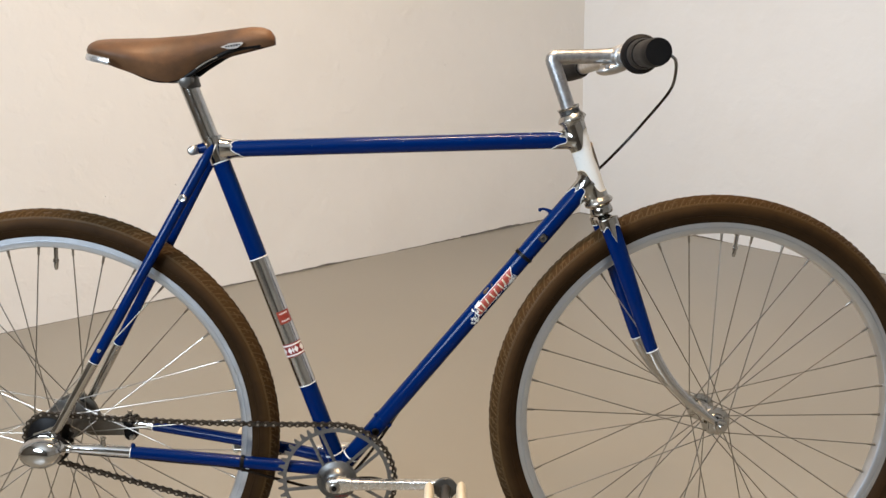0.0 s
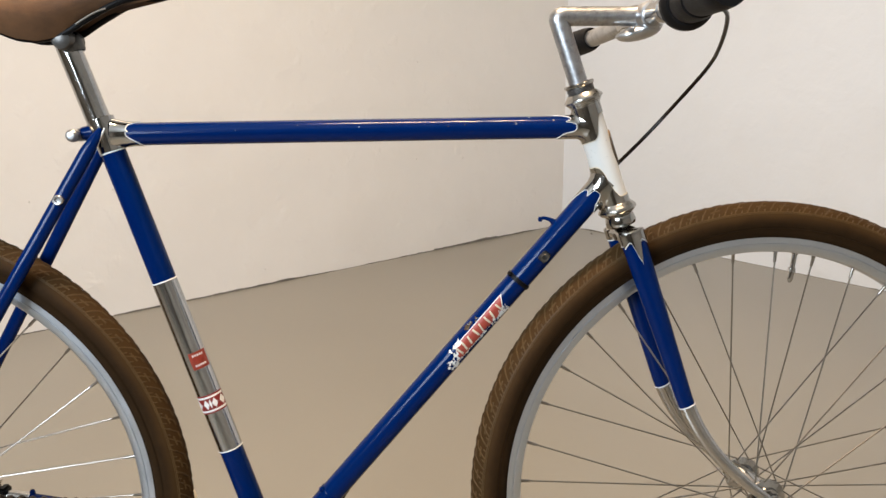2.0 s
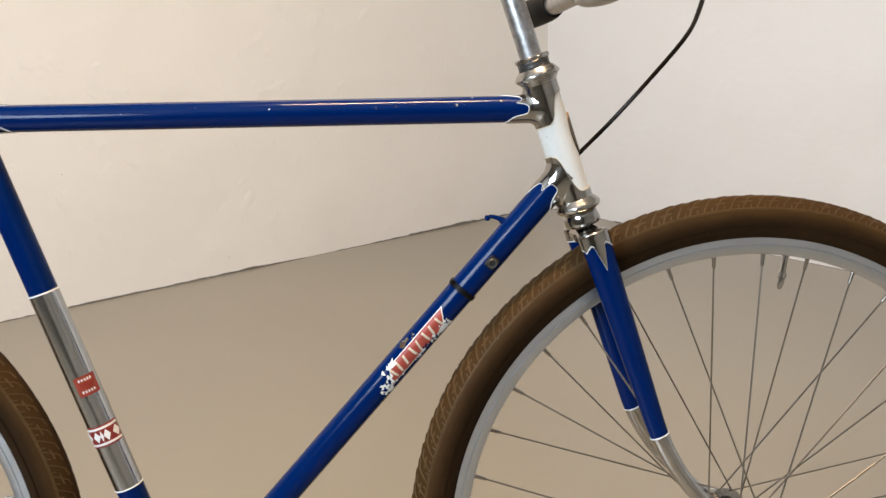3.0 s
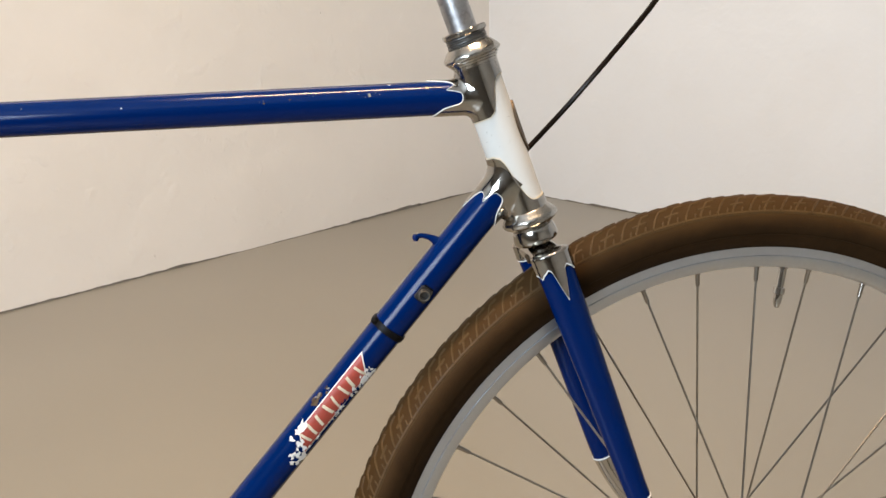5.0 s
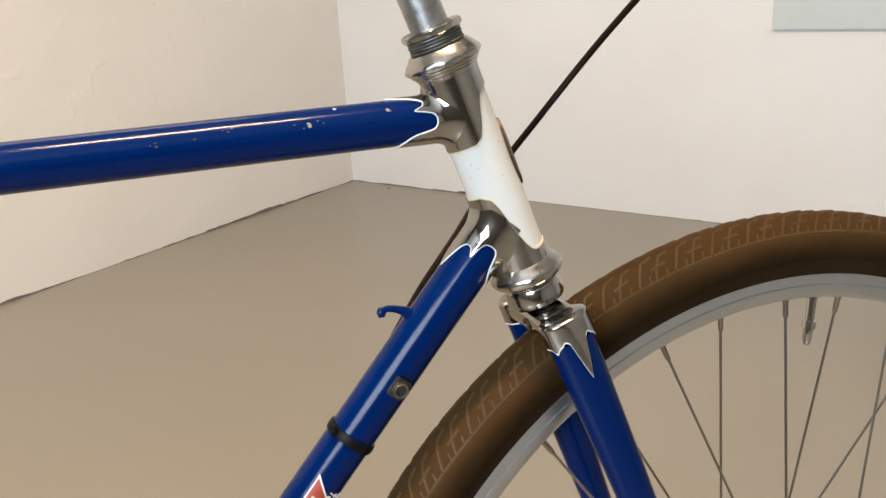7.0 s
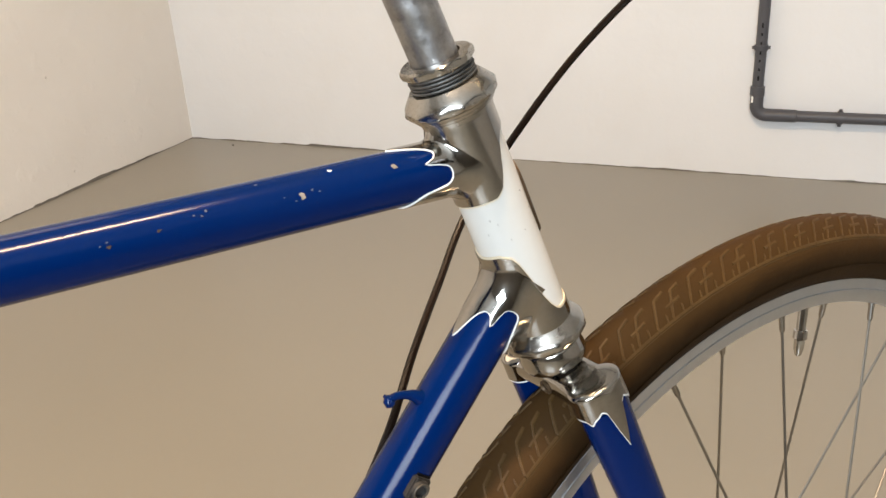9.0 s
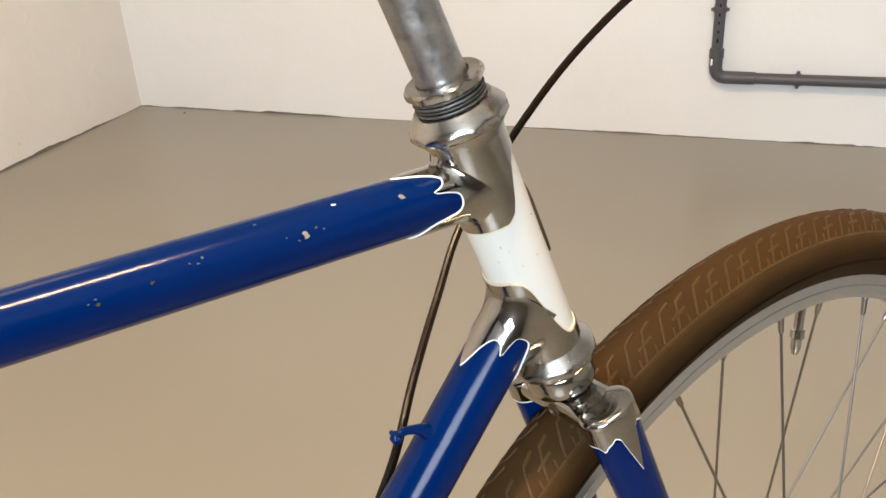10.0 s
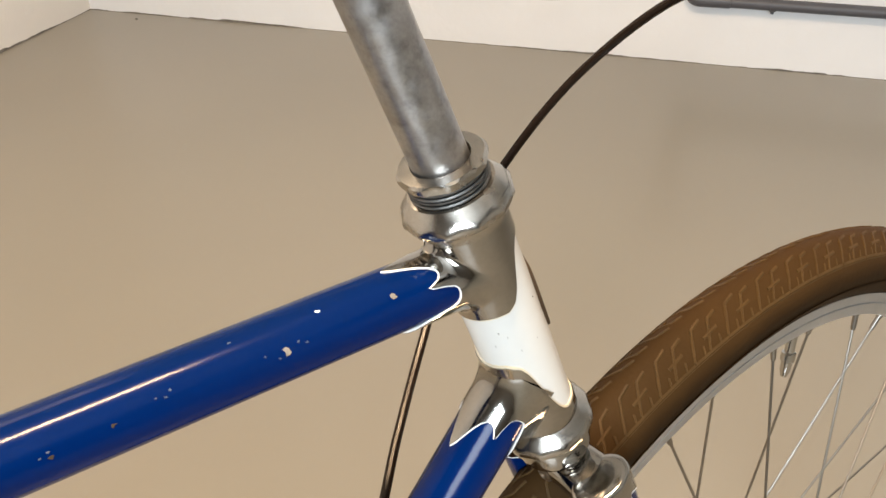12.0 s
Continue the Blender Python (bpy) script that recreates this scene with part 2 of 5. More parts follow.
def spline(points, steps=8):
    """A smooth line through points."""
    p = [Vector(q) for q in points]
    p = [2 * p[0] - p[1], *p, 2 * p[-1] - p[-2]]
    out = []
    for i in range(1, len(p) - 2):
        for s in range(steps):
            t = s / steps
            out.append(0.5 * (2 * p[i] + (p[i + 1] - p[i - 1]) * t + (2 * p[i - 1] - 5 * p[i] + 4 * p[i + 1] - p[i + 2]) * t * t
                              + (3 * p[i] - p[i - 1] - 3 * p[i + 1] + p[i + 2]) * t ** 3))
    return out + [p[-2]]


# ---- the room ----
def slab(name, a, b, z0, z1, thick, mat, label, category):
    """A wall from a to b, thick to its outside, which lies to the left of a to b."""
    a, b = Vector(a), Vector(b)
    d = (b - a).normalized()
    out = Vector((-d.y, d.x, 0)) * thick
    bm = bmesh.new()
    vs = [bm.verts.new(Vector((p.x, p.y, z))) for z in (z0, z1) for p in (a, b, b + out, a + out)]
    for q in ((0, 1, 2, 3), (4, 5, 6, 7), (0, 1, 5, 4), (1, 2, 6, 5), (2, 3, 7, 6), (3, 0, 4, 7)):
        bm.faces.new([vs[i] for i in q])
    ob = part(name, bm, mat, None)
    return tagged(ob, label, category, kind="structure")


c00, c10, c11, c01 = spot(0, 0), spot(LONG_L, 0), spot(LONG_L, LONG_R), spot(0, LONG_R)
slab("wall_north", c10 + ALONG_L * 0.2, c00 - ALONG_L * 0.2, -0.1, HIGH, 0.2, WALL, "whitewashed uneven plaster cellar wall", "wall")
slab("wall_east", c00, c01, -0.1, HIGH, 0.2, WALL_EAST, "whitewashed plaster cellar wall with grey pipe", "wall")
slab("wall_south", c01 - ALONG_L * 0.2, c11 + ALONG_L * 0.2, -0.1, HIGH, 0.2, BEIGE_UNSEEN, "unseen beige wall, toned for reflections in the chrome", "wall")
pieces = []
for r0, r1, z0, z1 in ((0, WINDOW[0], -0.1, HIGH), (WINDOW[1], LONG_R, -0.1, HIGH), (WINDOW[0], WINDOW[1], -0.1, WINDOW[2]), (WINDOW[0], WINDOW[1], WINDOW[3], HIGH)):
    bm = bmesh.new()
    vs = [bm.verts.new(spot(l, r, z)) for z in (z0, z1) for l, r in ((LONG_L, r0), (LONG_L, r1), (LONG_L + 0.2, r1), (LONG_L + 0.2, r0))]
    for q in ((0, 1, 2, 3), (4, 5, 6, 7), (0, 1, 5, 4), (1, 2, 6, 5), (2, 3, 7, 6), (3, 0, 4, 7)):
        bm.faces.new([vs[i] for i in q])
    pieces.append(bm)
tagged(part("wall_west", join(*pieces), DARK_UNSEEN, None), "unseen grey wall, darkened for reflections in the chrome, with a high window opening", "wall", kind="structure")
for name, z, mat, label in (("floor", -0.1, FLOOR, "grey-beige painted concrete floor with a dull sheen"), ("ceiling", HIGH, CEIL, "plain white ceiling")):
    bm = bmesh.new()
    g = 0.0 if name == "floor" else 0.2
    quad = [spot(-g, -g), spot(LONG_L + g, -g), spot(LONG_L + g, LONG_R + g), spot(-g, LONG_R + g)]
    vs = [bm.verts.new(q + Vector((0, 0, z + dz))) for dz in (0, 0.1) for q in quad]
    for q in ((0, 1, 2, 3), (4, 5, 6, 7), (0, 1, 5, 4), (1, 2, 6, 5), (2, 3, 7, 6), (3, 0, 4, 7)):
        bm.faces.new([vs[i] for i in q])
    tagged(part(name, bm, mat, None), label, name, kind="structure")

# ---- the bicycle: x ahead, y to its left, z up; it leans over to its left ----
bicycle = tagged(new("bicycle"), "blue steel city bicycle with chrome lugs and brown tyres", "bicycle")
bicycle.matrix_world = Matrix.Rotation(radians(-4.15), 4, "X")
bicycle.empty_display_size = 0.1
BB = Vector((-0.079, 0, 0.277))
REAR, FRONT = Vector((-0.535, 0, 0.359)), Vector((0.526, 0, 0.3585))
HEAD = Vector((0.2985, 0, 0.8447))
UP = Vector((-0.3134, 0, 0.9496)).normalized()
AHEAD = Vector((UP.z, 0, -UP.x))
STEER = Matrix.Translation(HEAD) @ Matrix.Rotation(radians(3.9), 4, UP) @ Matrix.Translation(-HEAD)
NEAR = (0, -1, 0)


def on_head(z):
    """The place on the steering axis at the height z."""
    return HEAD + UP * ((z - HEAD.z) / UP.z)


def table(rows, x):
    """Straight-line reading of a table of pairs."""
    for (a, p), (b, q) in zip(rows, rows[1:]):
        if x <= b:
            return p + (q - p) * max(0.0, x - a) / (b - a)
    return rows[-1][1]


def sleeve(m, radius, start, end, n=72, rows=10, wall=0.0012):
    """A sleeve round the z axis of m from start(a) to end(a), a in degrees from m's x; radius(h, a); its far edge turns inwards."""
    bm = bmesh.new()
    grid = []
    for i in range(rows + 2):
        ring = []
        for k in range(n):
            a = 360.0 * k / n
            t = min(i, rows) / rows
            h = start(a) + (end(a) - start(a)) * t
            r = radius(h, a) - (wall if i > rows else 0.0)
            ring.append(bm.verts.new((r * math.cos(radians(a)), r * math.sin(radians(a)), h)))
        grid.append(ring)
    for r0, r1 in zip(grid, grid[1:]):
        for k in range(n):
            bm.faces.new((r0[k], r0[(k + 1) % n], r1[(k + 1) % n], r1[k]))
    return moved(bm, m)


def patch(m, r, a0, a1, h0, h1, skew=0.0, na=8, nh=4, thick=0.0004):
    """A curved sheet on a tube round m's z axis; skew shifts the height over its width."""
    bm = bmesh.new()
    grid = []
    for layer in (r + thick, r - 0.0002):
        g = []
        for i in range(na + 1):
            a = radians(a0 + (a1 - a0) * i / na)
            g.append([bm.verts.new((layer * math.cos(a), layer * math.sin(a), h0 + (h1 - h0) * j / nh + skew * (i / na - 0.5))) for j in range(nh + 1)])
        grid.append(g)
    for g in grid:
        for i in range(na):
            for j in range(nh):
                bm.faces.new((g[i][j], g[i + 1][j], g[i + 1][j + 1], g[i][j + 1]))
    top, low = grid
    border = [(i, 0) for i in range(na + 1)] + [(na, j) for j in range(1, nh + 1)] + [(i, nh) for i in range(na - 1, -1, -1)] + [(0, j) for j in range(nh - 1, 0, -1)]
    for (i, j), (k, l) in zip(border, border[1:] + border[:1]):
        bm.faces.new((top[i][j], top[k][l], low[k][l], low[i][j]))
    return moved(bm, m)


def blot(m, r, a, h, size, seed, aspect=1.0, n=9):
    """A small ragged flake on a tube round m's z axis."""
    rnd = random.Random(seed)
    bm = bmesh.new()
    rim_v = []
    for k in range(n):
        f = size * (0.25 + 0.85 * rnd.random())
        aa = radians(a) + f * math.cos(k * math.tau / n) / r
        hh = h + f * aspect * math.sin(k * math.tau / n)
        rim_v.append((bm.verts.new((r * math.cos(aa), r * math.sin(aa), hh)), bm.verts.new(((r + 0.00025) * math.cos(aa), (r + 0.00025) * math.sin(aa), hh))))
    bm.faces.new([v[1] for v in rim_v])
    for p, q in zip(rim_v, rim_v[1:] + rim_v[:1]):
        bm.faces.new((p[0], q[0], q[1], p[1]))
    return moved(bm, m)


RED = material("red_decal", (0.24, 0.020, 0.014), 0.4, vary=0.7, scale=160, dark=0.5)
ORANGE = material("orange_decal", (0.26, 0.030, 0.011), 0.4, vary=0.7, scale=160, dark=0.5)
FADED = material("faded_red_decal", (0.33, 0.048, 0.028), 0.45, vary=0.6, scale=140, dark=0.6)
PALE = material("worn_white_decal", (0.72, 0.70, 0.66), 0.5, vary=0.4, scale=160, dark=0.7)
LINING = material("white_lining", (0.82, 0.81, 0.78), 0.4, vary=0.2, scale=90, dark=0.8)
BARE = material("bare_metal_chip", (0.27, 0.245, 0.21), 0.6, vary=0.8, scale=500, dark=0.3)
SCUFF = material("scuffed_enamel", (0.075, 0.095, 0.155), 0.5, vary=0.6, scale=300, dark=0.4)
BRONZE = material("dark_bronze", (0.10, 0.066, 0.038), 0.5, 0.7, vary=0.5, scale=150, dark=0.5)
CREAM = material("cream_rubber", (0.62, 0.54, 0.40), 0.55, vary=0.3, scale=70, dark=0.75)
SHELL = material("grey_hub_shell", (0.13, 0.122, 0.112), 0.42, 0.8, vary=0.6, scale=60, dark=0.5)
BRAKE = material("dull_brake_steel", (0.17, 0.148, 0.12), 0.5, 0.7, vary=0.6, scale=50, dark=0.55)
TRIM = material("bright_trim", (0.50, 0.49, 0.475), 0.25, 0.75, vary=0.3, scale=60, dark=0.7)

GRIME = material("thin_grime", (0.44, 0.42, 0.38), 0.6, vary=0.6, scale=300, dark=0.6)
# top tube, with its scalloped chrome lug at the head
TT0, TT1 = Vector((-0.243, 0, 0.8055)), on_head(0.8095)
R_TT, R_DT, R_HEAD = 0.0130, 0.0143, 0.0162
top_tube = part("top_tube", sweep([TT0, TT1 - (TT1 - TT0).normalized() * 0.012], R_TT, 32), BLUE, bicycle)
M_TT = axis_frame(TT1, TT0 - TT1, NEAR)
SCALLOP = [(-90, 0.0425), (-75, 0.0420), (-60, 0.0402), (-50, 0.0382), (-42, 0.0364), (-36, 0.0348), (-30, 0.0318), (-25, 0.0272), (-20, 0.0228), (-14, 0.0207), (-6, 0.0198), (4, 0.0196),
           (14, 0.0202), (20, 0.0218), (25, 0.0258), (29, 0.0325), (33, 0.0298), (38, 0.0274), (46, 0.0262), (54, 0.0265), (62, 0.0288), (70, 0.0330), (78, 0.0385), (84, 0.0425), (90, 0.0452)]


def upward(m, a):
    """Degrees from the near side towards the top, folded so that both sides are alike."""
    v = m.to_3x3() @ Vector((math.cos(radians(a)), math.sin(radians(a)), 0))
    z = m.to_3x3().col[2]
    u = Vector((0, 0, 1)) - z * z.z
    return math.degrees(math.asin(max(-1, min(1, v.dot(u.normalized())))))


# the head tube's own frame, and the edges of its chrome round the white enamel
M_H = axis_frame(HEAD, UP, NEAR)   # x near, y ahead, z up
zh = lambda z: (z - HEAD.z) / UP.z
fold = lambda a: min(abs((a % 360) - 90), 360 - abs((a % 360) - 90))   # degrees from straight ahead
UPPER = [(0, 0.8225), (38, 0.8225), (54, 0.8215), (64, 0.8185), (73, 0.8125), (82, 0.8045), (91, 0.7988), (104, 0.7958), (180, 0.7945)]
LOWER = [(0, 0.7272), (62, 0.7272), (72, 0.7280), (80, 0.7305), (87, 0.7345), (92, 0.7388), (97, 0.7440), (104, 0.7520), (111, 0.7597), (119, 0.7640), (139, 0.7665), (180, 0.7655)]


def fused(m, r, head_r, fillet, reach):
    """The radius of a tube round m's z axis where it flows into the head tube through a fillet."""
    aside, ahead = M_H.to_3x3().col[0], M_H.to_3x3().col[1]

    def radius(h, a):
        way = m.to_3x3() @ Vector((math.cos(radians(a)), math.sin(radians(a)), 0))
        foot = m @ Vector((0, 0, h))

        def inside(q):
            v = foot + way * q - HEAD
            around = fold(math.degrees(math.atan2(v.dot(ahead), v.dot(aside))))
            over = min(zh(table(UPPER, around)) - v.dot(UP), v.dot(UP) - zh(table(LOWER, around)))   # past the edge of the chrome
            d1, d2 = q - r, (v - UP * v.dot(UP)).length - head_r + 0.0022 * max(0.0, min(1.0, 0.8 + over / 0.0012))
            k = fillet * max(0.03, 1 - (d1 / reach) ** 2)
            return min(d1, d2) - max(k - abs(d1 - d2), 0.0) ** 2 / (4 * k) <= 0
        lo, hi = r, r + reach
        if inside(hi):
            return hi
        for _ in range(14):
            mid = (lo + hi) / 2
            lo, hi = (mid, hi) if inside(mid) else (lo, mid)
        return lo
    return radius


def bead(m, r, edge, thick, n=180):
    """A closed round bead that follows edge(a) on a tube round m's z axis."""
    pts = [Vector((r * math.cos(math.tau * k / n), r * math.sin(math.tau * k / n), edge(360.0 * k / n))) for k in range(n)]
    bm = bmesh.new()
    rings = []
    for k in range(n):
        d = (pts[(k + 1) % n] - pts[k - 1]).normalized()
        out = Vector((pts[k].x, pts[k].y, 0)).normalized()
        side = d.cross(out).normalized()
        rings.append([bm.verts.new(pts[k] + side * (1.15 * thick * math.cos(j * math.tau / 8)) + out * (thick * math.sin(j * math.tau / 8))) for j in range(8)])
    for k in range(n):
        for j in range(8):
            bm.faces.new((rings[k][j], rings[k][(j + 1) % 8], rings[(k + 1) % n][(j + 1) % 8], rings[(k + 1) % n][j]))
    return moved(bm, m)


def scalloped_lug(m, r, name, parent, longer=0.0, reach=1.0, fillet=0.0055):
    edge = lambda a: longer + reach * table(SCALLOP, upward(m, a))
    part(name, sleeve(m, fused(m, r + 0.0010, R_HEAD + 0.0010, fillet, 0.0048 if fillet < 0.007 else 0.0080), lambda a: 0.003, edge, 144, 48), SATIN, parent, "polished chrome lug with scalloped points", 60)
    part("lug_lining", bead(m, r + 0.0004, edge, 0.00045), LINING, parent, "thin white painted line")


scalloped_lug(M_TT, R_TT, "head_lug", bicycle)
CHIPS = [(0.0465, 40, 0.0015, BARE), (0.0745, 64, 0.0009, LINING), (0.0900, 24, 0.0016, BARE), (0.1485, 22, 0.0010, BRONZE), (0.0825, 26, 0.0006, SCUFF), (0.0850, 32, 0.0005, SCUFF), (0.0930, 18, 0.0005, SCUFF),
         (0.0975, 29, 0.0006, SCUFF), (0.1315, 30, 0.0006, SCUFF), (0.1345, 34, 0.0005, SCUFF), (0.1295, 38, 0.0006, SCUFF), (0.1675, 14, 0.0009, BRONZE), (0.1680, 22, 0.0006, SCUFF),
         (0.1705, 18, 0.0005, SCUFF), (0.1065, 70, 0.0006, SCUFF), (0.27, 20, 0.0007, LINING), (0.34, 35, 0.0006, BARE), (0.41, 12, 0.0008, SCUFF)]
up_sign = 1 if upward(M_TT, 10) > 0 else -1
for i, (h, a, size, mat) in enumerate(CHIPS):
    part("paint_chip", blot(M_TT, R_TT, up_sign * a, h, size, i, 1.3), mat, top_tube)

# down tube with lug, worn sponsor decal, clamp band, boss and cable stop
DT1 = Vector((0.3299, 0, 0.7495))
DT_DIR = (BB - DT1).normalized()
down_tube = part("down_tube", sweep([DT1 + DT_DIR * 0.012, BB - DT_DIR * 0.010], R_DT, 32), BLUE, bicycle)
M_DT = axis_frame(DT1, DT_DIR, NEAR)
DT_LEN = (BB - DT1).length
dt_sign = 1 if upward(M_DT, 10) > 0 else -1
scalloped_lug(M_DT, R_DT, "head_lug", bicycle, 0.001, 0.98, 0.0085)
d0, d1 = DT_LEN - 0.437, DT_LEN - 0.325


def banner(r, a0, a1, start, end, slant, thick):
    """A parallelogram of film on the down tube: angles of its upper and lower long edge, and its ends on the upper edge."""
    return patch(M_DT, r, dt_sign * a0, dt_sign * a1, start + slant / 2, end + slant / 2, slant, 12, 6, thick)


decal = part("decal", banner(R_DT, 31, -35, d0 - 0.0030, d0 + 0.0800, 0.0140, 0.0004), PALE, down_tube, "worn red sponsor decal with white border and flaked white patches")
part("decal_field", banner(R_DT, 27.5, -31.5, d0 - 0.0010, d0 + 0.0795, 0.0128, 0.0006), FADED, decal, "faded red field")
rnd = random.Random(4)
CREAMY = material("cream_decal", (0.60, 0.52, 0.38), 0.5, vary=0.6, scale=200, dark=0.6)
for i in range(8):                 # a row of plain cream bars in place of the lettering
    h = d0 + 0.0098 + i * 0.0101
    part("worn_mark", banner(R_DT, rnd.uniform(17, 20), rnd.uniform(-24, -20), h, h + rnd.uniform(0.0020, 0.0028), rnd.uniform(-0.0015, 0.0035), 0.0008), CREAMY, decal)
for i in range(64):
    zone = i % 4
    if zone == 0:      # flaked lower end
        a = rnd.uniform(-38, 34)
        h = d0 + 0.0880 - 0.0100 * a / 35 + rnd.uniform(-0.005, 0.012)
        size = rnd.uniform(0.0022, 0.0046)
    elif zone == 1:    # flaked lower corner of the upper end
        h, a, size = d0 + rnd.uniform(0.000, 0.016), rnd.uniform(-48, -14), rnd.uniform(0.0010, 0.0026)
    elif zone == 2:    # flaked lower edge
        h, a, size = d0 + rnd.uniform(0.010, 0.052), rnd.uniform(-44, -24), rnd.uniform(0.0010, 0.0028)
    else:
        h, a, size = d0 + rnd.uniform(0.050, 0.090), rnd.uniform(-40, -30), rnd.uniform(0.0005, 0.0012)
    part("worn_mark", blot(M_DT, R_DT + 0.0007, dt_sign * a, h, size, 50 + i, rnd.uniform(0.6, 1.6)), PALE, decal)
for i in range(9):                 # the enamel shows through where the film has gone
    part("worn_gap", blot(M_DT, R_DT + 0.0009, dt_sign * rnd.uniform(-40, -22), d0 + rnd.uniform(0.006, 0.050), rnd.uniform(0.0008, 0.0017), 130 + i, rnd.uniform(0.8, 1.8)), BLUE, decal)
for i in range(12):
    part("rust_spot", blot(M_DT, R_DT, dt_sign * rnd.uniform(33, 62), d0 + rnd.uniform(0.036, 0.056), rnd.uniform(0.0012, 0.0030), 90 + i, rnd.uniform(0.9, 1.8)), BRONZE if i % 4 else BARE, down_tube)
h_band = DT_LEN - 0.465
LOW_BAND = 0.112
part("clamp_band", moved(lathe([(R_DT - 0.001, -0.003), (R_DT + 0.0011, -0.0028), (R_DT + 0.0014, -0.001), (R_DT + 0.0014, 0.001), (R_DT + 0.0011, 0.0028), (R_DT - 0.001, 0.003)], 40), M_DT @ Matrix.Translation((0, 0, h_band))), BLACK, down_tube, "black clamp band")
part("clamp_screw", moved(lathe([(0, 0.0045), (0.0022, 0.004), (0.003, 0.0025), (0.003, -0.002)], 12), axis_frame(M_DT @ Vector((R_DT * math.cos(radians(dt_sign * 60)), R_DT * math.sin(radians(dt_sign * 60)), h_band)), M_DT.to_3x3() @ Vector((math.cos(radians(dt_sign * 60)), math.sin(radians(dt_sign * 60)), 0)))), BLACK, down_tube)


def radial(m, r, a, h):
    """A frame standing on a tube round m's z axis."""
    d = Vector((math.cos(radians(a)), math.sin(radians(a)), 0))
    return axis_frame(m @ (d * r + Vector((0, 0, h))), m.to_3x3() @ d, m.to_3x3().col[2])


BOSS = material("greasy_boss_steel", (0.050, 0.046, 0.042), 0.45, 0.3, vary=0.8, scale=220, dark=0.4)
h_boss = DT_LEN - 0.5066
h_low = DT_LEN - LOW_BAND
part("clamp_band", moved(lathe([(R_DT - 0.001, -0.0018), (R_DT + 0.0009, -0.0014), (R_DT + 0.0011, 0.0), (R_DT + 0.0009, 0.0014), (R_DT - 0.001, 0.0018)], 40), M_DT @ Matrix.Translation((0, 0, h_low))), BLUE, down_tube, "thin blue clamp band")
for a in (62, -70):
    part("clamp_screw", moved(lathe([(0, 0.0045), (0.0026, 0.004), (0.0034, 0.0025), (0.0034, -0.002)], 12), radial(M_DT, R_DT, dt_sign * a, h_low)), BLUE, down_tube)
part("lever_boss", moved(lathe([(0.0060, -0.002), (0.0060, 0.002), (0.0046, 0.0034), (0.0030, 0.0034), (0.0028, 0.0010), (0, 0.0010)], 20), radial(M_DT, R_DT, dt_sign * -8, h_low + 0.0205)), BLACK, down_tube, "black lever boss")
part("lever_boss", moved(join(box(0.0120, 0.0105, 0.0050, 0.0008), lathe([(0.0052, 0.0022), (0.0050, 0.0042), (0.0040, 0.0046), (0.0030, 0.0042), (0.0028, 0.0010), (0, 0.0010)], 20)), radial(M_DT, R_DT, dt_sign * -8, h_boss)), BOSS, down_tube, "dull dark grey lever boss")
part("boss_ring", moved(lathe([(0.0048, 0.0020), (0.0049, 0.0038), (0.0043, 0.0047), (0.0034, 0.0045), (0.0033, 0.0020)], 20), radial(M_DT, R_DT, dt_sign * -8, h_boss)), BRAKE, down_tube, "worn metal ring")
part("boss_plate", patch(M_DT, R_DT, dt_sign * 8, dt_sign * -26, h_boss - 0.0072, h_boss + 0.0066, 0, 6, 2, 0.0009), BLACK, down_tube)
hook = radial(M_DT, R_DT - 0.001, dt_sign * 88, DT_LEN - 0.5447)
part("cable_stop", join(sweep(spline([hook @ Vector(p) for p in ((0, 0, 0), (0.0004, 0, 0.005), (0.0024, 0, 0.0105), (0.0046, 0, 0.0138), (0.0066, 0, 0.0150))], 4), [0.0044, 0.0040, 0.0035, 0.0031, 0.0028, 0.0025, 0.0023, 0.0022, 0.0021, 0.0020, 0.0020, 0.0020, 0.0020, 0.0020, 0.0020, 0.0020, 0.0020], 14),
                        moved(lathe([(0, -0.003), (0.002, -0.0026), (0.003, 0), (0.002, 0.0026), (0, 0.003)], 12), Matrix.Translation(hook @ Vector((0.0078, 0, 0.0153)))),
                        sweep([hook @ Vector((0.0072, -0.0042, 0.0158)), hook @ Vector((0.0072, 0.0042, 0.0158))], 0.0012, 8)), BLUE, down_tube, "small blue brazed-on cable stop")

# seat tube, chromed over its middle, with two decals
ST_TOP = Vector((-0.2525, 0, 0.8125))
ST_DIR = (BB - ST_TOP).normalized()
M_ST = axis_frame(ST_TOP, ST_DIR, NEAR)
seat_tube = part("seat_tube", sweep([ST_TOP + ST_DIR * 0.02, BB - ST_DIR * 0.01], R_DT, 32), BLUE, bicycle)
h0 = (Vector((-0.1955, 0, 0.6333)) - ST_TOP).length
h1 = (Vector((-0.1275, 0, 0.4245)) - ST_TOP).length
# chrome whose colour varies in fine dark streaks along the tube
STREAKED = material("streaked_chrome", (0.62, 0.605, 0.58), 0.2, 1.0, vary=0.8, scale=230, dark=0.42, rough_vary=0.06, stretch=(1, 1, 0.02))
panel = part("chrome_panel", lathe([(R_DT - 0.001, h0), (R_DT + 0.0004, h0), (R_DT + 0.0004, h1), (R_DT - 0.001, h1)], 48), STREAKED, seat_tube, "chromed length of tube with fine streaks along it")
panel.matrix_local = M_ST
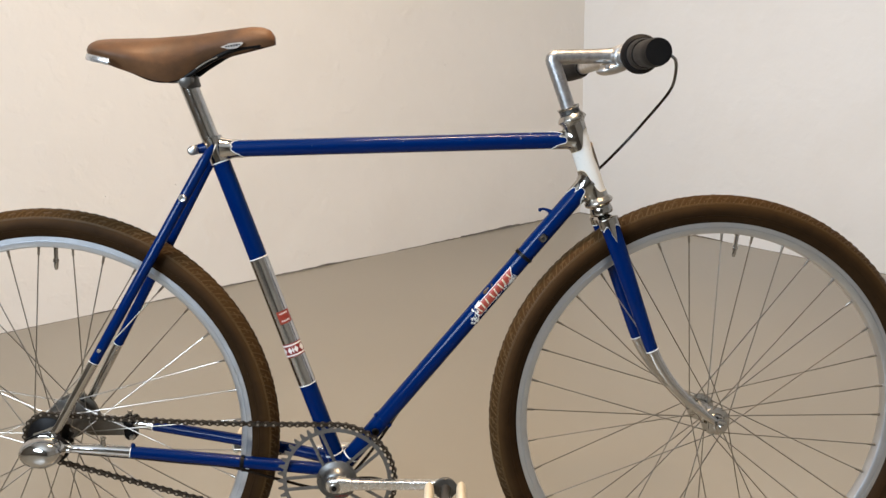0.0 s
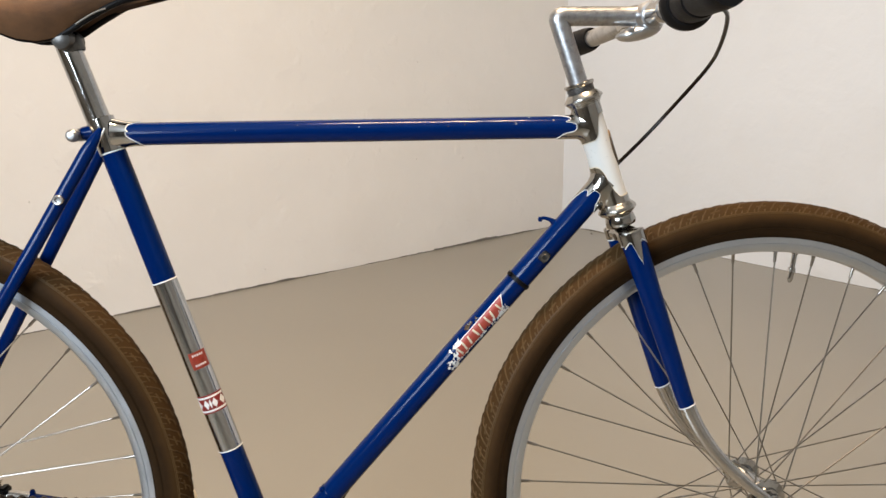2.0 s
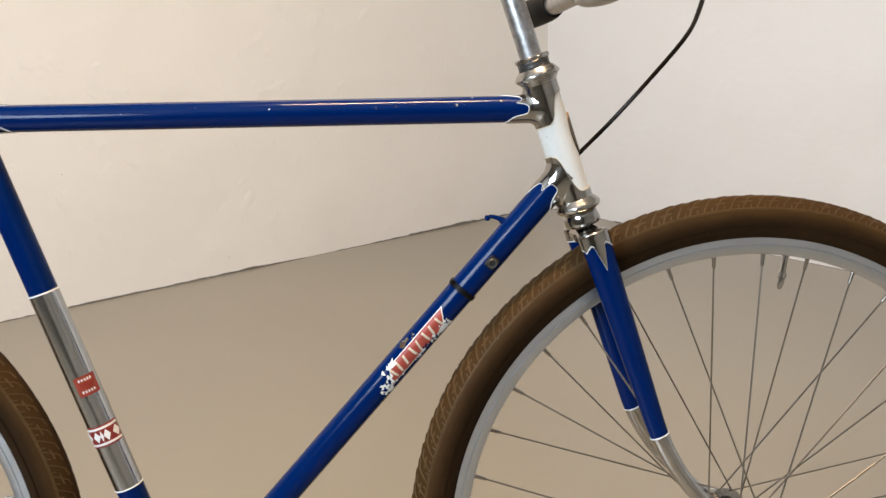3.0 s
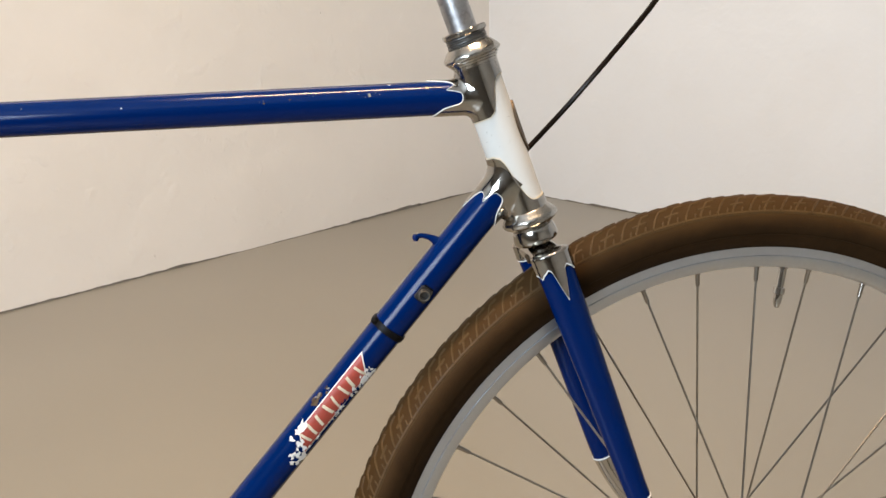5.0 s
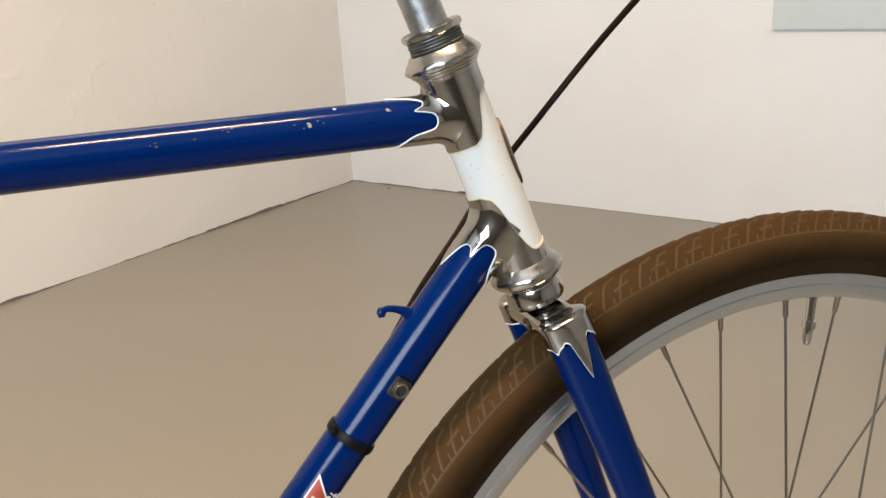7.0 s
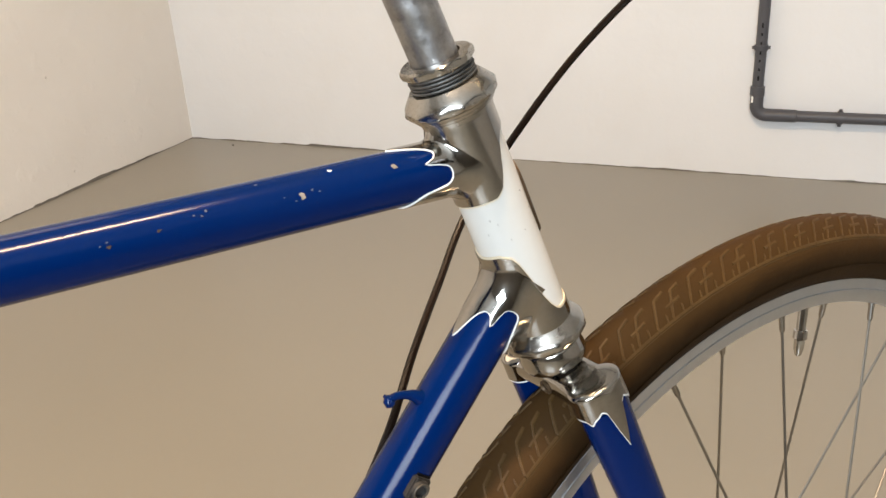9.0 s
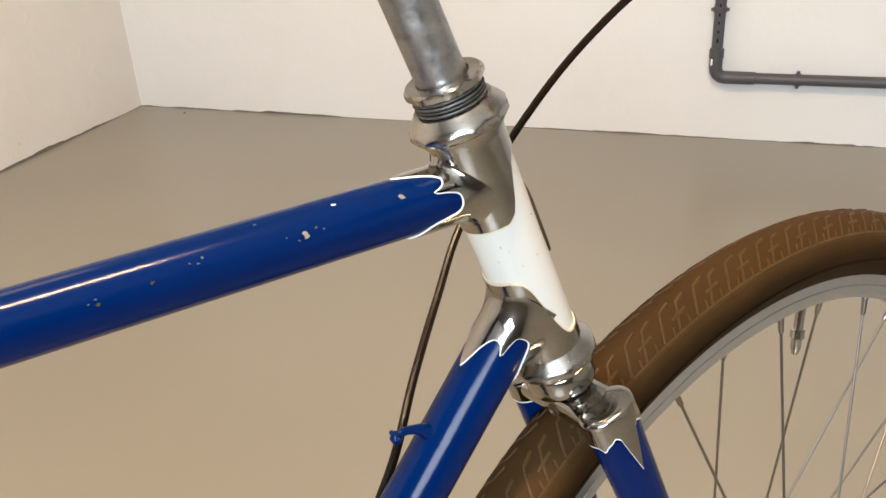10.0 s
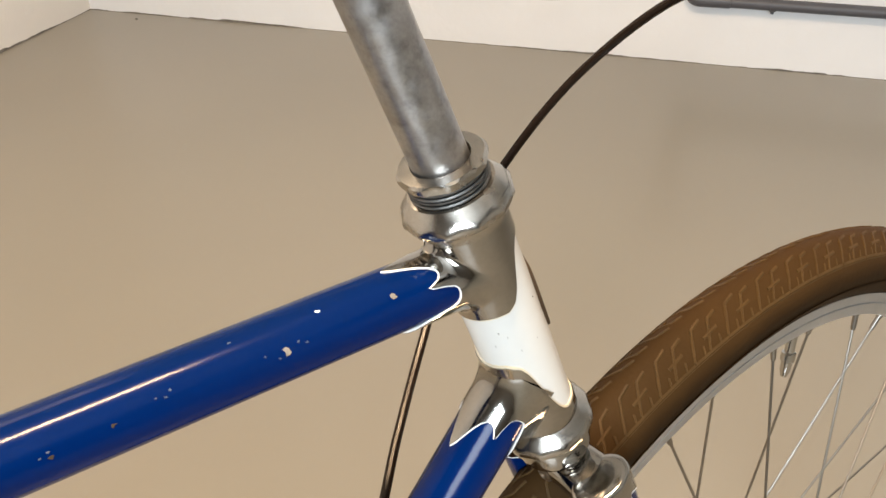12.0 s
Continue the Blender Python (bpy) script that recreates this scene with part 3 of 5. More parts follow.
for h in (h0, h1, 0.0285):
    part("lining", moved(lathe([(R_DT - 0.001, h - 0.0009), (R_DT + 0.0006, h - 0.0007), (R_DT + 0.0006, h + 0.0007), (R_DT - 0.001, h + 0.0009)], 40), M_ST), LINING, seat_tube, "thin white ring")
st_sign = 1 if (M_ST.to_3x3() @ Vector((0, 1, 0))).x > 0 else -1
hd = (Vector((-0.1615, 0, 0.5377)) - ST_TOP).length
tag = part("decal", patch(M_ST, R_DT + 0.0004, st_sign * -8, st_sign * 78, hd - 0.0105, hd + 0.0105), ORANGE, seat_tube, "small worn orange-red decal")
for j, h in enumerate((-0.0065, -0.001, 0.006)):
    for i in range(5):
        part("mark", patch(M_ST, R_DT + 0.0005, st_sign * (8 + 11 * i), st_sign * (14 + 11 * i), hd + h - 0.0013, hd + h + 0.0013, 0, 2, 1, 0.0004), PALE if j != 1 else RED, tag)
hd = (Vector((-0.1465, 0, 0.4845)) - ST_TOP).length
band = part("decal", patch(M_ST, R_DT + 0.0004, -88, 88, hd - 0.0115, hd + 0.0115, 0, 16), RED, seat_tube, "red and white diamond-patterned band")
for h in (-0.0085, 0.0085):
    part("stripe", patch(M_ST, R_DT + 0.0005, -86, 86, hd + h - 0.0012, hd + h + 0.0012, 0, 14, 1), PALE, band)


def diamond(m, r, a, h, wa, wh):
    bm = bmesh.new()
    ring = []
    for da, dh in ((wa, 0), (0, wh), (-wa, 0), (0, -wh)):
        aa = radians(a + da)
        ring.append([bm.verts.new((q * math.cos(aa), q * math.sin(aa), h + dh)) for q in (r - 0.0012, r + 0.0006)])
    mid = bm.verts.new(((r + 0.0008) * math.cos(radians(a)), (r + 0.0008) * math.sin(radians(a)), h))
    for p, q in zip(ring, ring[1:] + ring[:1]):
        bm.faces.new((p[0], q[0], q[1], p[1]))
        bm.faces.new((p[1], q[1], mid))
    return moved(bm, m)


for a, wide in ((-58, 22), (-12, 14), (8, 6), (28, 14), (70, 18)):
    part("diamond", diamond(M_ST, R_DT + 0.0006, st_sign * a, hd, wide, 0.0060), PALE, band)

# seat cluster
lug = part("seat_lug", moved(lathe([(0.0139, -0.012), (0.0150, -0.0115), (0.0152, -0.008), (0.0156, 0.0), (0.0154, 0.0275), (0.0140, 0.028)], 40), M_ST), CHROME, bicycle, "polished chrome seat lug")
M_TR = axis_frame(TT0, TT1 - TT0, NEAR)
REAR_SCALLOP = [(-90, 0.036), (-60, 0.0335), (-38, 0.0285), (-20, 0.0225), (-6, 0.0185), (8, 0.0175), (17, 0.0205), (26, 0.0178), (45, 0.0185), (65, 0.0235), (90, 0.033)]
rear_edge = lambda a: table(REAR_SCALLOP, upward(M_TR, a))
part("seat_lug_sleeve", sleeve(M_TR, lambda h, a: R_TT + 0.001 + 0.005 * max(0, 1 - h / 0.03) ** 2, lambda a: 0.002, rear_edge, 96, 10), CHROME, lug)
part("lug_lining", sleeve(M_TR, lambda h, a: R_TT + 0.0005, lambda a: rear_edge(a) - 0.003, lambda a: rear_edge(a) + 0.0013, 96, 2), LINING, lug)
bolt_at = Vector((-0.283, 0, 0.8050))
part("binder_ear", sweep([(-0.262, 0, 0.8085), (-0.276, 0, 0.8065)], [(0.012, 0.009), (0.010, 0.008)], 20), BLUE, lug)
for s in (-1, 1):
    part("binder_bolt", moved(lathe([(0.0, 0.0105), (0.0042, 0.0098), (0.0070, 0.0070), (0.0076, 0.003), (0.0076, -0.002), (0.0058, -0.004)], 20), axis_frame(bolt_at + Vector((0, s * 0.011, 0)), (0, s, 0))), ALLOY, lug, "domed chrome bolt")
part("seat_post", sweep([ST_TOP + Vector((-0.0375, 0, 0.104)), ST_TOP + Vector((-0.0022, 0, 0)) + ST_DIR * 0.01], 0.0137, 32), CHROME, bicycle, "polished chrome seat post")

# head tube, lugs and headset
head_tube = part("head_tube", sweep([on_head(0.836), on_head(0.715)], R_HEAD, 40), WHITE, bicycle, "white enamelled head tube")
part("head_sleeve", sleeve(M_H, lambda h, a: R_HEAD + 0.0011, lambda a: zh(0.8345), lambda a: zh(table(UPPER, fold(a))), 96, 8), SATIN, bicycle, "polished chrome head lug")
part("head_sleeve", sleeve(M_H, lambda h, a: R_HEAD + 0.0011, lambda a: zh(0.7185), lambda a: zh(table(LOWER, fold(a))), 96, 8), SATIN, bicycle, "polished chrome head lug")
for edge, way in ((UPPER, 1), (LOWER, -1)):
    part("lug_lining", sleeve(M_H, lambda h, a: R_HEAD + 0.0006, lambda a: zh(table(edge, fold(a))) + way * 0.003, lambda a: zh(table(edge, fold(a))) - way * 0.0011, 96, 2), CREAM, head_tube, "thin cream painted line")
oval = bmesh.new()
rows = []
for j in range(13):                    # an oval plate bent round the front of the head tube
    f = -1 + 2 * j / 12
    half = 35 * math.sqrt(max(0.02, 1 - f * f))
    rows.append([oval.verts.new((q * math.cos(radians(90 + half * g)), q * math.sin(radians(90 + half * g)), zh(0.7808 + 0.0195 * f))) for g, q in ((-1, R_HEAD), (-0.93, R_HEAD + 0.0014), (-0.5, R_HEAD + 0.0018), (0, R_HEAD + 0.0020), (0.5, R_HEAD + 0.0018), (0.93, R_HEAD + 0.0014), (1, R_HEAD))])
for r0, r1 in zip(rows, rows[1:]):
    for k in range(6):
        oval.faces.new((r0[k], r0[k + 1], r1[k + 1], r1[k]))
badge = part("head_badge", moved(oval, M_H), BRONZE, head_tube, "dark bronze oval head badge")
for z in (0.7655, 0.7965):
    part("rivet", moved(lathe([(0, 0.0013), (0.0012, 0.0008), (0.0014, -0.0005)], 10), radial(M_H, R_HEAD + 0.001, 90, zh(z))), CHROME, badge)
for i, (a, z, s) in enumerate(((34, 0.7915, 0.0005), (46, 0.781, 0.0004), (12, 0.7745, 0.0003))):
    part("paint_chip", blot(M_H, R_HEAD, a, zh(z), s * 0.7, 200 + i, 1.6), BRONZE, head_tube)

for i, (a, z, size, long) in enumerate(((-40, 0.786, 0.0009, 3.0), (-30, 0.783, 0.0007, 2.2), (-52, 0.779, 0.0006, 3.2), (-18, 0.7735, 0.0006, 2.5))):
    part("paint_scuff", blot(M_H, R_HEAD, a, zh(z), size * 0.5, 300 + i, long), GRIME, head_tube)


def ring_nut(profile, flats, cut, z, n=48):
    """A turned ring whose rim is ground into flats."""
    bm = lathe(profile, n * 2)
    for v in bm.verts:
        r = math.hypot(v.co.x, v.co.y)
        if r > cut:
            a = math.atan2(v.co.y, v.co.x)
            step = math.tau / flats
            off = (a + step / 2) % step - step / 2
            lim = cut / math.cos(off)
            if r > lim:
                v.co.x *= lim / r
                v.co.y *= lim / r
    return moved(bm, M_H @ Matrix.Translation((0, 0, zh(z))))


CUP = material("worn_cup_chrome", (0.45, 0.424, 0.382), 0.22, 1.0, vary=0.45, scale=70, dark=0.55, rough_vary=0.07, bump=0.00008, bump_scale=90)
headset = part("headset_cup", ring_nut([(0.0168, -0.0118), (0.0175, -0.0113), (0.0177, -0.0092), (0.0187, -0.0086), (0.0189, -0.0074), (0.0201, -0.0067), (0.0204, -0.0055), (0.0217, -0.0047), (0.0227, -0.0037), (0.0227, -0.0023), (0.0216, -0.0006), (0.0200, 0.0014), (0.0184, 0.0033), (0.0172, 0.0047), (0.0150, 0.005)], 12, 0.0219, 0.8440), CUP, bicycle, "polished chrome headset cup with flats")
THREAD = material("threaded_steel", (0.21, 0.205, 0.195), 0.5, 1.0, vary=0.8, scale=260, dark=0.35, bump=0.0001, bump_scale=500)
for i in range(4):
    z = 0.0052 + i * 0.0017
    part("washer", moved(lathe([(0.0140, z), (0.0156 - 0.0003 * (i % 2), z), (0.0160 - 0.0003 * (i % 2), z + 0.0007), (0.0156, z + 0.0013), (0.0140, z + 0.0014)], 72), M_H @ Matrix.Translation((0, 0, zh(0.8440)))), THREAD, headset, "dull threaded washer")
part("lock_nut", ring_nut([(0.0140, 0.0118), (0.0160, 0.0119), (0.0174, 0.0128), (0.0178, 0.0142), (0.0176, 0.0156), (0.0166, 0.0164), (0.0118, 0.0166), (0.0112, 0.0150)], 8, 0.0168, 0.8440), CUP, headset, "chrome lock nut with flats")
lower = part("headset_cup", ring_nut([(0.0166, 0.0075), (0.0176, 0.0068), (0.0186, 0.0050), (0.0212, 0.0026), (0.0226, 0.0008), (0.0229, -0.0006), (0.0228, -0.0024), (0.0206, -0.0046), (0.0180, -0.0062), (0.0163, -0.0078), (0.0158, -0.0100)], 12, 0.0223, 0.7135), CUP, bicycle, "polished chrome lower headset cup with flats", 40)
part("crown_race", moved(lathe([(0.0140, 0.0100), (0.0160, 0.0092), (0.0168, 0.0078), (0.0174, 0.0050), (0.0181, 0.0010), (0.0181, -0.0014), (0.0174, -0.0032), (0.0150, -0.0045)], 64), STEER @ M_H @ Matrix.Translation((0, 0, zh(0.6975)))), SATIN, lower, "", 60)

# fork
DOWN = -UP


def blade_line(s, count=29, reach=0.357):
    base = on_head(0.676)
    pts, rr = [], []
    for i in range(count):
        d = reach * i / (count - 1)
        k = d / reach
        pts.append(base + DOWN * d + AHEAD * (0.062 * (max(0.0, d - 0.19) / 0.162) ** 2) + Vector((0, s * (0.0295 + 0.0205 * min(1.0, k * 1.15)), 0)))
        rr.append((0.0105 - 0.0045 * k, 0.0148 - 0.0088 * min(1, k * 1.02)))
    return pts, rr


CROWN = [(0.0330, 0.0040, 0.0080), (0.0310, 0.0058, 0.0118), (0.0260, 0.0070, 0.0136), (0.0200, 0.0080, 0.0134), (0.0120, 0.0092, 0.0128), (0.0, 0.0092, 0.0126)]
CROWN = [(-y, a, b) for y, a, b in CROWN] + CROWN[-2::-1]
body = bmesh.new()
loops = []
for y, a, b in CROWN:              # flattened round section
    loop = []
    for k in range(48):
        q = k * math.tau / 48
        cq, sq = math.cos(q), math.sin(q)
        loop.append(body.verts.new(on_head(0.6835) + Vector((0, y, 0)) + UP * (a * math.copysign(abs(sq) ** 0.7, sq)) + AHEAD * (b * math.copysign(abs(cq) ** 0.7, cq))))
    loops.append(loop)
for r0, r1 in zip(loops, loops[1:]):
    for k in range(48):
        body.faces.new((r0[k], r0[(k + 1) % 48], r1[(k + 1) % 48], r1[k]))
body.faces.new(loops[0])
body.faces.new(loops[-1][::-1])
crown = part("fork_crown", body, SATIN, bicycle, "sculpted chrome fork crown", 70, STEER)
part("crown_bolt_hole", moved(lathe([(0.0042, -0.004), (0.0042, 0.001), (0.0034, 0.0016), (0.0028, 0.0008), (0.0026, -0.004)], 16), axis_frame(on_head(0.6835) - AHEAD * 0.0122 + Vector((0, -0.002, 0)), -AHEAD)), BRONZE, crown, "", 40, STEER)
for s in (-1, 1):
    pts, rr = blade_line(s)
    blade = part("fork_blade", sweep(pts[:17], rr[:17], 28), BLUE, bicycle, "blue fork blade with chromed curved end", 35, STEER)
    part("chrome_tip", sweep(pts[16:], [(a + 0.0001, b + 0.0001) for a, b in rr[16:]], 28), CHROME, blade, "chromed fork end", 35, STEER)
    part("lining", sweep([pts[16] - (pts[16] - pts[15]) * 0.05, pts[16] + (pts[17] - pts[16]) * 0.05], [(a + 0.0005, b + 0.0005) for a, b in (rr[16], rr[16])], 28), LINING, blade, "", 35, STEER)
    # socket with an arrow-shaped point on its outer side
    for mat, more, grow, name in ((SATIN, 0.0, 0.0011, "crown_socket"), (LINING, 0.0012, 0.0008, "lug_lining")):
        bm = bmesh.new()
        n, rows = 72, 15
        top = -0.0135 if name == "crown_socket" else -0.0050
        ax = (pts[3] - pts[0]).normalized()
        u = (Vector((0, s, 0)) - ax * ax.y * s).normalized()
        v = ax.cross(u)
        grid = []
        for i in range(rows + 1):
            ring = []
            for k in range(n):
                q = k * math.tau / n
                off = abs((math.degrees(q) + 180) % 360 - 180)
                end = -0.0010 + 0.0245 * max(0.0, 1 - off / 19.0) ** 0.85 - 0.0028 * math.exp(-((off - 29) / 8.0) ** 2) + 0.0034 * math.exp(-((off - 58) / 8.0) ** 2) + more
                d = top + (end - top) * max(0, i - 6) / (rows - 6)
                shrink = (0.20, 0.50, 0.76, 0.90, 0.95, 0.985)[i] if i < 6 else 1.0
                d -= (0.0018, 0.0020, 0.0018, 0.0014, 0.0010, 0.0004)[i] if i < 6 else 0.0
                f = min(1.0, max(0.0, d / 0.357))
                a_, b_ = (0.0105 - 0.0045 * f + grow) * shrink, (0.0148 - 0.0088 * f + grow) * shrink
                ring.append(bm.verts.new(pts[0] + ax * d + u * (a_ * math.cos(q)) + v * (b_ * math.sin(q))))
            grid.append(ring)
        for g0, g1 in zip(grid, grid[1:]):
            for k in range(n):
                bm.faces.new((g0[k], g0[(k + 1) % n], g1[(k + 1) % n], g1[k]))
        if name == "crown_socket":
            bm.faces.new(grid[0][::-1])
        part(name, bm, mat, crown if mat is SATIN else blade, "", 40, STEER)
    end = pts[-1]
    part("dropout", moved(box(0.026, 0.005, 0.020, 0.0018), Matrix.Translation(FRONT + Vector((-0.006, s * 0.0505, 0.002)))), CHROME, blade, "", 35, STEER)

# stem and handlebar
elbow = on_head(0.9350)
ROUND = 0.0070
turn = [elbow - UP * ROUND * 2.2, elbow - UP * ROUND, *[elbow + (UP * -ROUND) * (1 - t) ** 2 + Vector((ROUND, 0, 0)) * t * t for t in (0.2, 0.4, 0.6, 0.8)], elbow + Vector((ROUND, 0, 0)), elbow + Vector((ROUND * 2, 0, 0))]
lean = lambda p: Vector(p) + Vector((0, 0.05 * (Vector(p).z - 0.846), 0))
stem = part("stem", sweep([lean(p) for p in (on_head(0.846), on_head(0.880), *turn, (0.335, 0, 0.9352), (0.352, 0, 0.9352), (0.362, 0, 0.9352))], [0.0111] * (len(turn) + 3) + [0.0113, 0.0130], 32), STEM, bicycle, "dull scratched alloy handlebar stem", 50, STEER)
part("clamp", join(moved(lathe([(0.0134, -0.021), (0.0150, -0.0205), (0.0164, -0.016), (0.0168, 0.0), (0.0164, 0.016), (0.0150, 0.0205), (0.0134, 0.021)], 40), axis_frame((0.374, 0, 0.9345), (0, 1, 0))),
                   sweep(spline([(0.388, 0, 0.9275), (0.376, 0, 0.9210), (0.361, 0, 0.9160), (0.346, 0, 0.9125), (0.337, 0, 0.9120)], 4), [(0.010, 0.005), (0.013, 0.007), (0.015, 0.0084), (0.0165, 0.0090), (0.0175, 0.0094), (0.018, 0.0096), (0.018, 0.0096), (0.018, 0.0094), (0.0178, 0.0092), (0.0172, 0.0088), (0.0165, 0.0082), (0.0155, 0.0075), (0.014, 0.0066), (0.012, 0.0056), (0.0095, 0.0045), (0.007, 0.0034), (0.004, 0.002)], 24)), ALLOY, stem, "smooth alloy bar clamp", 50, STEER)
part("clamp_bolt", moved(lathe([(0, 0.0195), (0.0026, 0.0190), (0.0034, 0.0180), (0.0034, -0.0180), (0.0026, -0.0190), (0, -0.0195)], 14), axis_frame((0.350, 0, 0.9185), (0, 1, 0))), ALLOY, stem, "", 40, STEER)
BAR = [(0.335, 0.300, 0.920), (0.344, 0.235, 0.923), (0.357, 0.160, 0.927), (0.3685, 0.085, 0.9325), (0.374, 0.035, 0.9345)]
line = spline([(x, -y, z) for x, y, z in BAR] + [(x, y, z) for x, y, z in BAR[:0:-1]], 5)
bar = part("handlebar", sweep(line, 0.0112, 24), ALLOY, bicycle, "dull alloy flat handlebar", 40, STEER)
part("bar_sleeve", sweep(spline([(0.3695, -0.075, 0.9328), (0.3735, -0.04, 0.9343), (0.374, 0, 0.9347), (0.3735, 0.04, 0.9343), (0.3695, 0.075, 0.9328)], 4), [0.0118] + [0.0133] * 15 + [0.0118], 28), CHROME, bar, "", 40, STEER)


def along_bar(s, y0, y1, radii, steps=None):
    """A sweep on the bar between two distances from its middle."""
    ys = [y0 + (y1 - y0) * i / (len(radii) - 1) for i in range(len(radii))]
    rows = sorted((y, (x, z)) for x, y, z in BAR)
    out = []
    for y in ys:
        x = table([(r[0], r[1][0]) for r in rows], y)
        z = table([(r[0], r[1][1]) for r in rows], y)
        out.append((x, s * y, z))
    return sweep(out, radii, 36)


shifter = part("twist_shifter", along_bar(-1, 0.150, 0.183, [0.016, 0.0208, 0.0238, 0.0252, 0.0260, 0.0262, 0.0260, 0.0252, 0.0215]), RUBBER, bar, "black rubber twist shifter", 40, STEER)
for i in range(7):
    a = radians(200 + i * 11)
    c = Vector((0.3572 + 0.0002, -0.166, 0.9275)) + Vector((math.cos(a) * 0.0261, 0, math.sin(a) * 0.0261))
    part("mark", moved(box(0.0012, 0.006, 0.0022, 0.0003), Matrix.Translation(c) @ Matrix.Rotation(-a, 4, "Y")), GREY, shifter, "", 40, STEER)
part("shifter_collar", along_bar(-1, 0.183, 0.232, [0.0188, 0.0200, 0.0200, 0.0200, 0.0196, 0.0180]), RUBBER, bar, "ribbed black collar", 40, STEER)
part("grip", along_bar(-1, 0.230, 0.316, [0.0160, 0.0168, 0.0170, 0.0171, 0.0172, 0.0172, 0.0172, 0.0172, 0.0172, 0.0172, 0.0172, 0.0171, 0.0168, 0.0158]), RUBBER, bar, "black rubber grip", 40, STEER)
part("grip", along_bar(1, 0.172, 0.262, [0.0140, 0.0160, 0.0168, 0.0170, 0.0172, 0.0174, 0.0174, 0.0170, 0.0155, 0.0100]), RUBBER, bar, "black rubber grip", 40, STEER)

CABLE = material("black_cable_sheath", (0.012, 0.0070, 0.0042), 0.25, vary=0.4, scale=80, dark=0.5, spec=0.14)
# gear cable: round the far side of the head, down the far side of the down tube, under the bottom bracket to the hub
LINE = [(0.380, -0.160, 0.932), (0.412, -0.126, 0.9300), (0.4349, -0.0818, 0.9233), (0.4521, -0.0145, 0.901), (0.4585, 0.0453, 0.8783), (0.4345, 0.0855, 0.8369), (0.3988, 0.101, 0.7933), (0.3557, 0.097, 0.7514),
        (0.3209, 0.0743, 0.7212), (0.2869, 0.0462, 0.6973), (0.2542, 0.020, 0.668), (0.22, 0.0175, 0.622), (0.12, 0.0165, 0.500), (0.04, 0.012, 0.398), (-0.020, -0.004, 0.3160), (-0.0541, -0.010, 0.2764),
        (-0.075, -0.012, 0.2555), (-0.1167, -0.024, 0.2540), (-0.170, -0.036, 0.2740), (-0.2145, -0.041, 0.2905), (-0.2544, -0.0440, 0.3025), (-0.330, -0.051, 0.3145), (-0.4003, -0.0570, 0.3262), (-0.480, -0.060, 0.3360)]
part("gear_cable", sweep(spline(LINE, 8), 0.0024, 10), CABLE, bicycle, "thin black gear cable housing")
part("cable_loop", sweep(spline([(-0.010, -0.012, 0.2610), (-0.030, -0.014, 0.2655), (-0.055, -0.014, 0.2640), (-0.085, -0.012, 0.2540)], 6), 0.0020, 10), BLACK, bicycle, "thin black cable end")

# saddle
saddle = part("saddle", bmesh.new(), SUEDE, bicycle, "worn brown leather saddle")
TOPZ = [(-0.430, 0.9575), (-0.424, 0.9690), (-0.412, 0.9735), (-0.39, 0.9745), (-0.33, 0.9735), (-0.27, 0.9755), (-0.22, 0.9805), (-0.18, 0.9840), (-0.163, 0.9825), (-0.152, 0.9775), (-0.1465, 0.9700)]
LOWZ = [(-0.430, 0.9500), (-0.415, 0.9440), (-0.395, 0.9370), (-0.355, 0.9210), (-0.325, 0.9095), (-0.305, 0.9065), (-0.285, 0.9110), (-0.262, 0.9260), (-0.244, 0.9365), (-0.20, 0.9455), (-0.165, 0.9525), (-0.1465, 0.9560)]
WIDE = [(-0.430, 0.010), (-0.426, 0.030), (-0.419, 0.046), (-0.410, 0.0580), (-0.398, 0.0660), (-0.38, 0.0700), (-0.35, 0.0670), (-0.32, 0.0560), (-0.29, 0.0420), (-0.26, 0.0310), (-0.22, 0.0250), (-0.18, 0.0225), (-0.16, 0.0190), (-0.152, 0.0145), (-0.1465, 0.0080)]
bm = bmesh.new()
rings = []
for i in range(49):
    x = -0.430 + 0.2835 * (0.5 - 0.5 * math.cos(math.pi * i / 48))
    zt, zl, w = table(TOPZ, x), table(LOWZ, x), table(WIDE, x)
    tilt_up = 0.021 * max(0.0, x + 0.38)   # the nose points up a little
    zt, zl = zt + tilt_up, zl + tilt_up
    x -= 0.014 * (x + 0.43)
    ring = []
    for k in range(25):                # from the one skirt over the top to the other
        f = math.sin(math.pi / 2 * (1 - abs(k - 12) / 12))
        y = math.copysign(w * (1 - f ** 3.0) ** 0.6 * (0.62 + 0.38 * math.sin(min(1.0, f / 0.55) * math.pi / 2)), 12 - k)
        ring.append(bm.verts.new((x, y, zl + (zt - zl) * f)))
    for k in range(1, 8):              # hollow underside
        q = math.pi * k / 8
        ring.append(bm.verts.new((x, -w * 0.55 * math.cos(q), zl + 0.002 + 0.35 * (zt - zl) * math.sin(q))))
    rings.append(ring)
for r0, r1 in zip(rings, rings[1:]):
    for k in range(len(r0)):
        bm.faces.new((r0[k], r0[(k + 1) % len(r0)], r1[(k + 1) % len(r0)], r1[k]))
bm.faces.new(rings[0][::-1])
bm.faces.new(rings[-1])
bmesh.ops.recalc_face_normals(bm, faces=bm.faces)
bm.to_mesh(saddle.data)
bm.free()
saddle.data.shade_smooth()
saddle.data.set_sharp_from_angle(angle=radians(50))
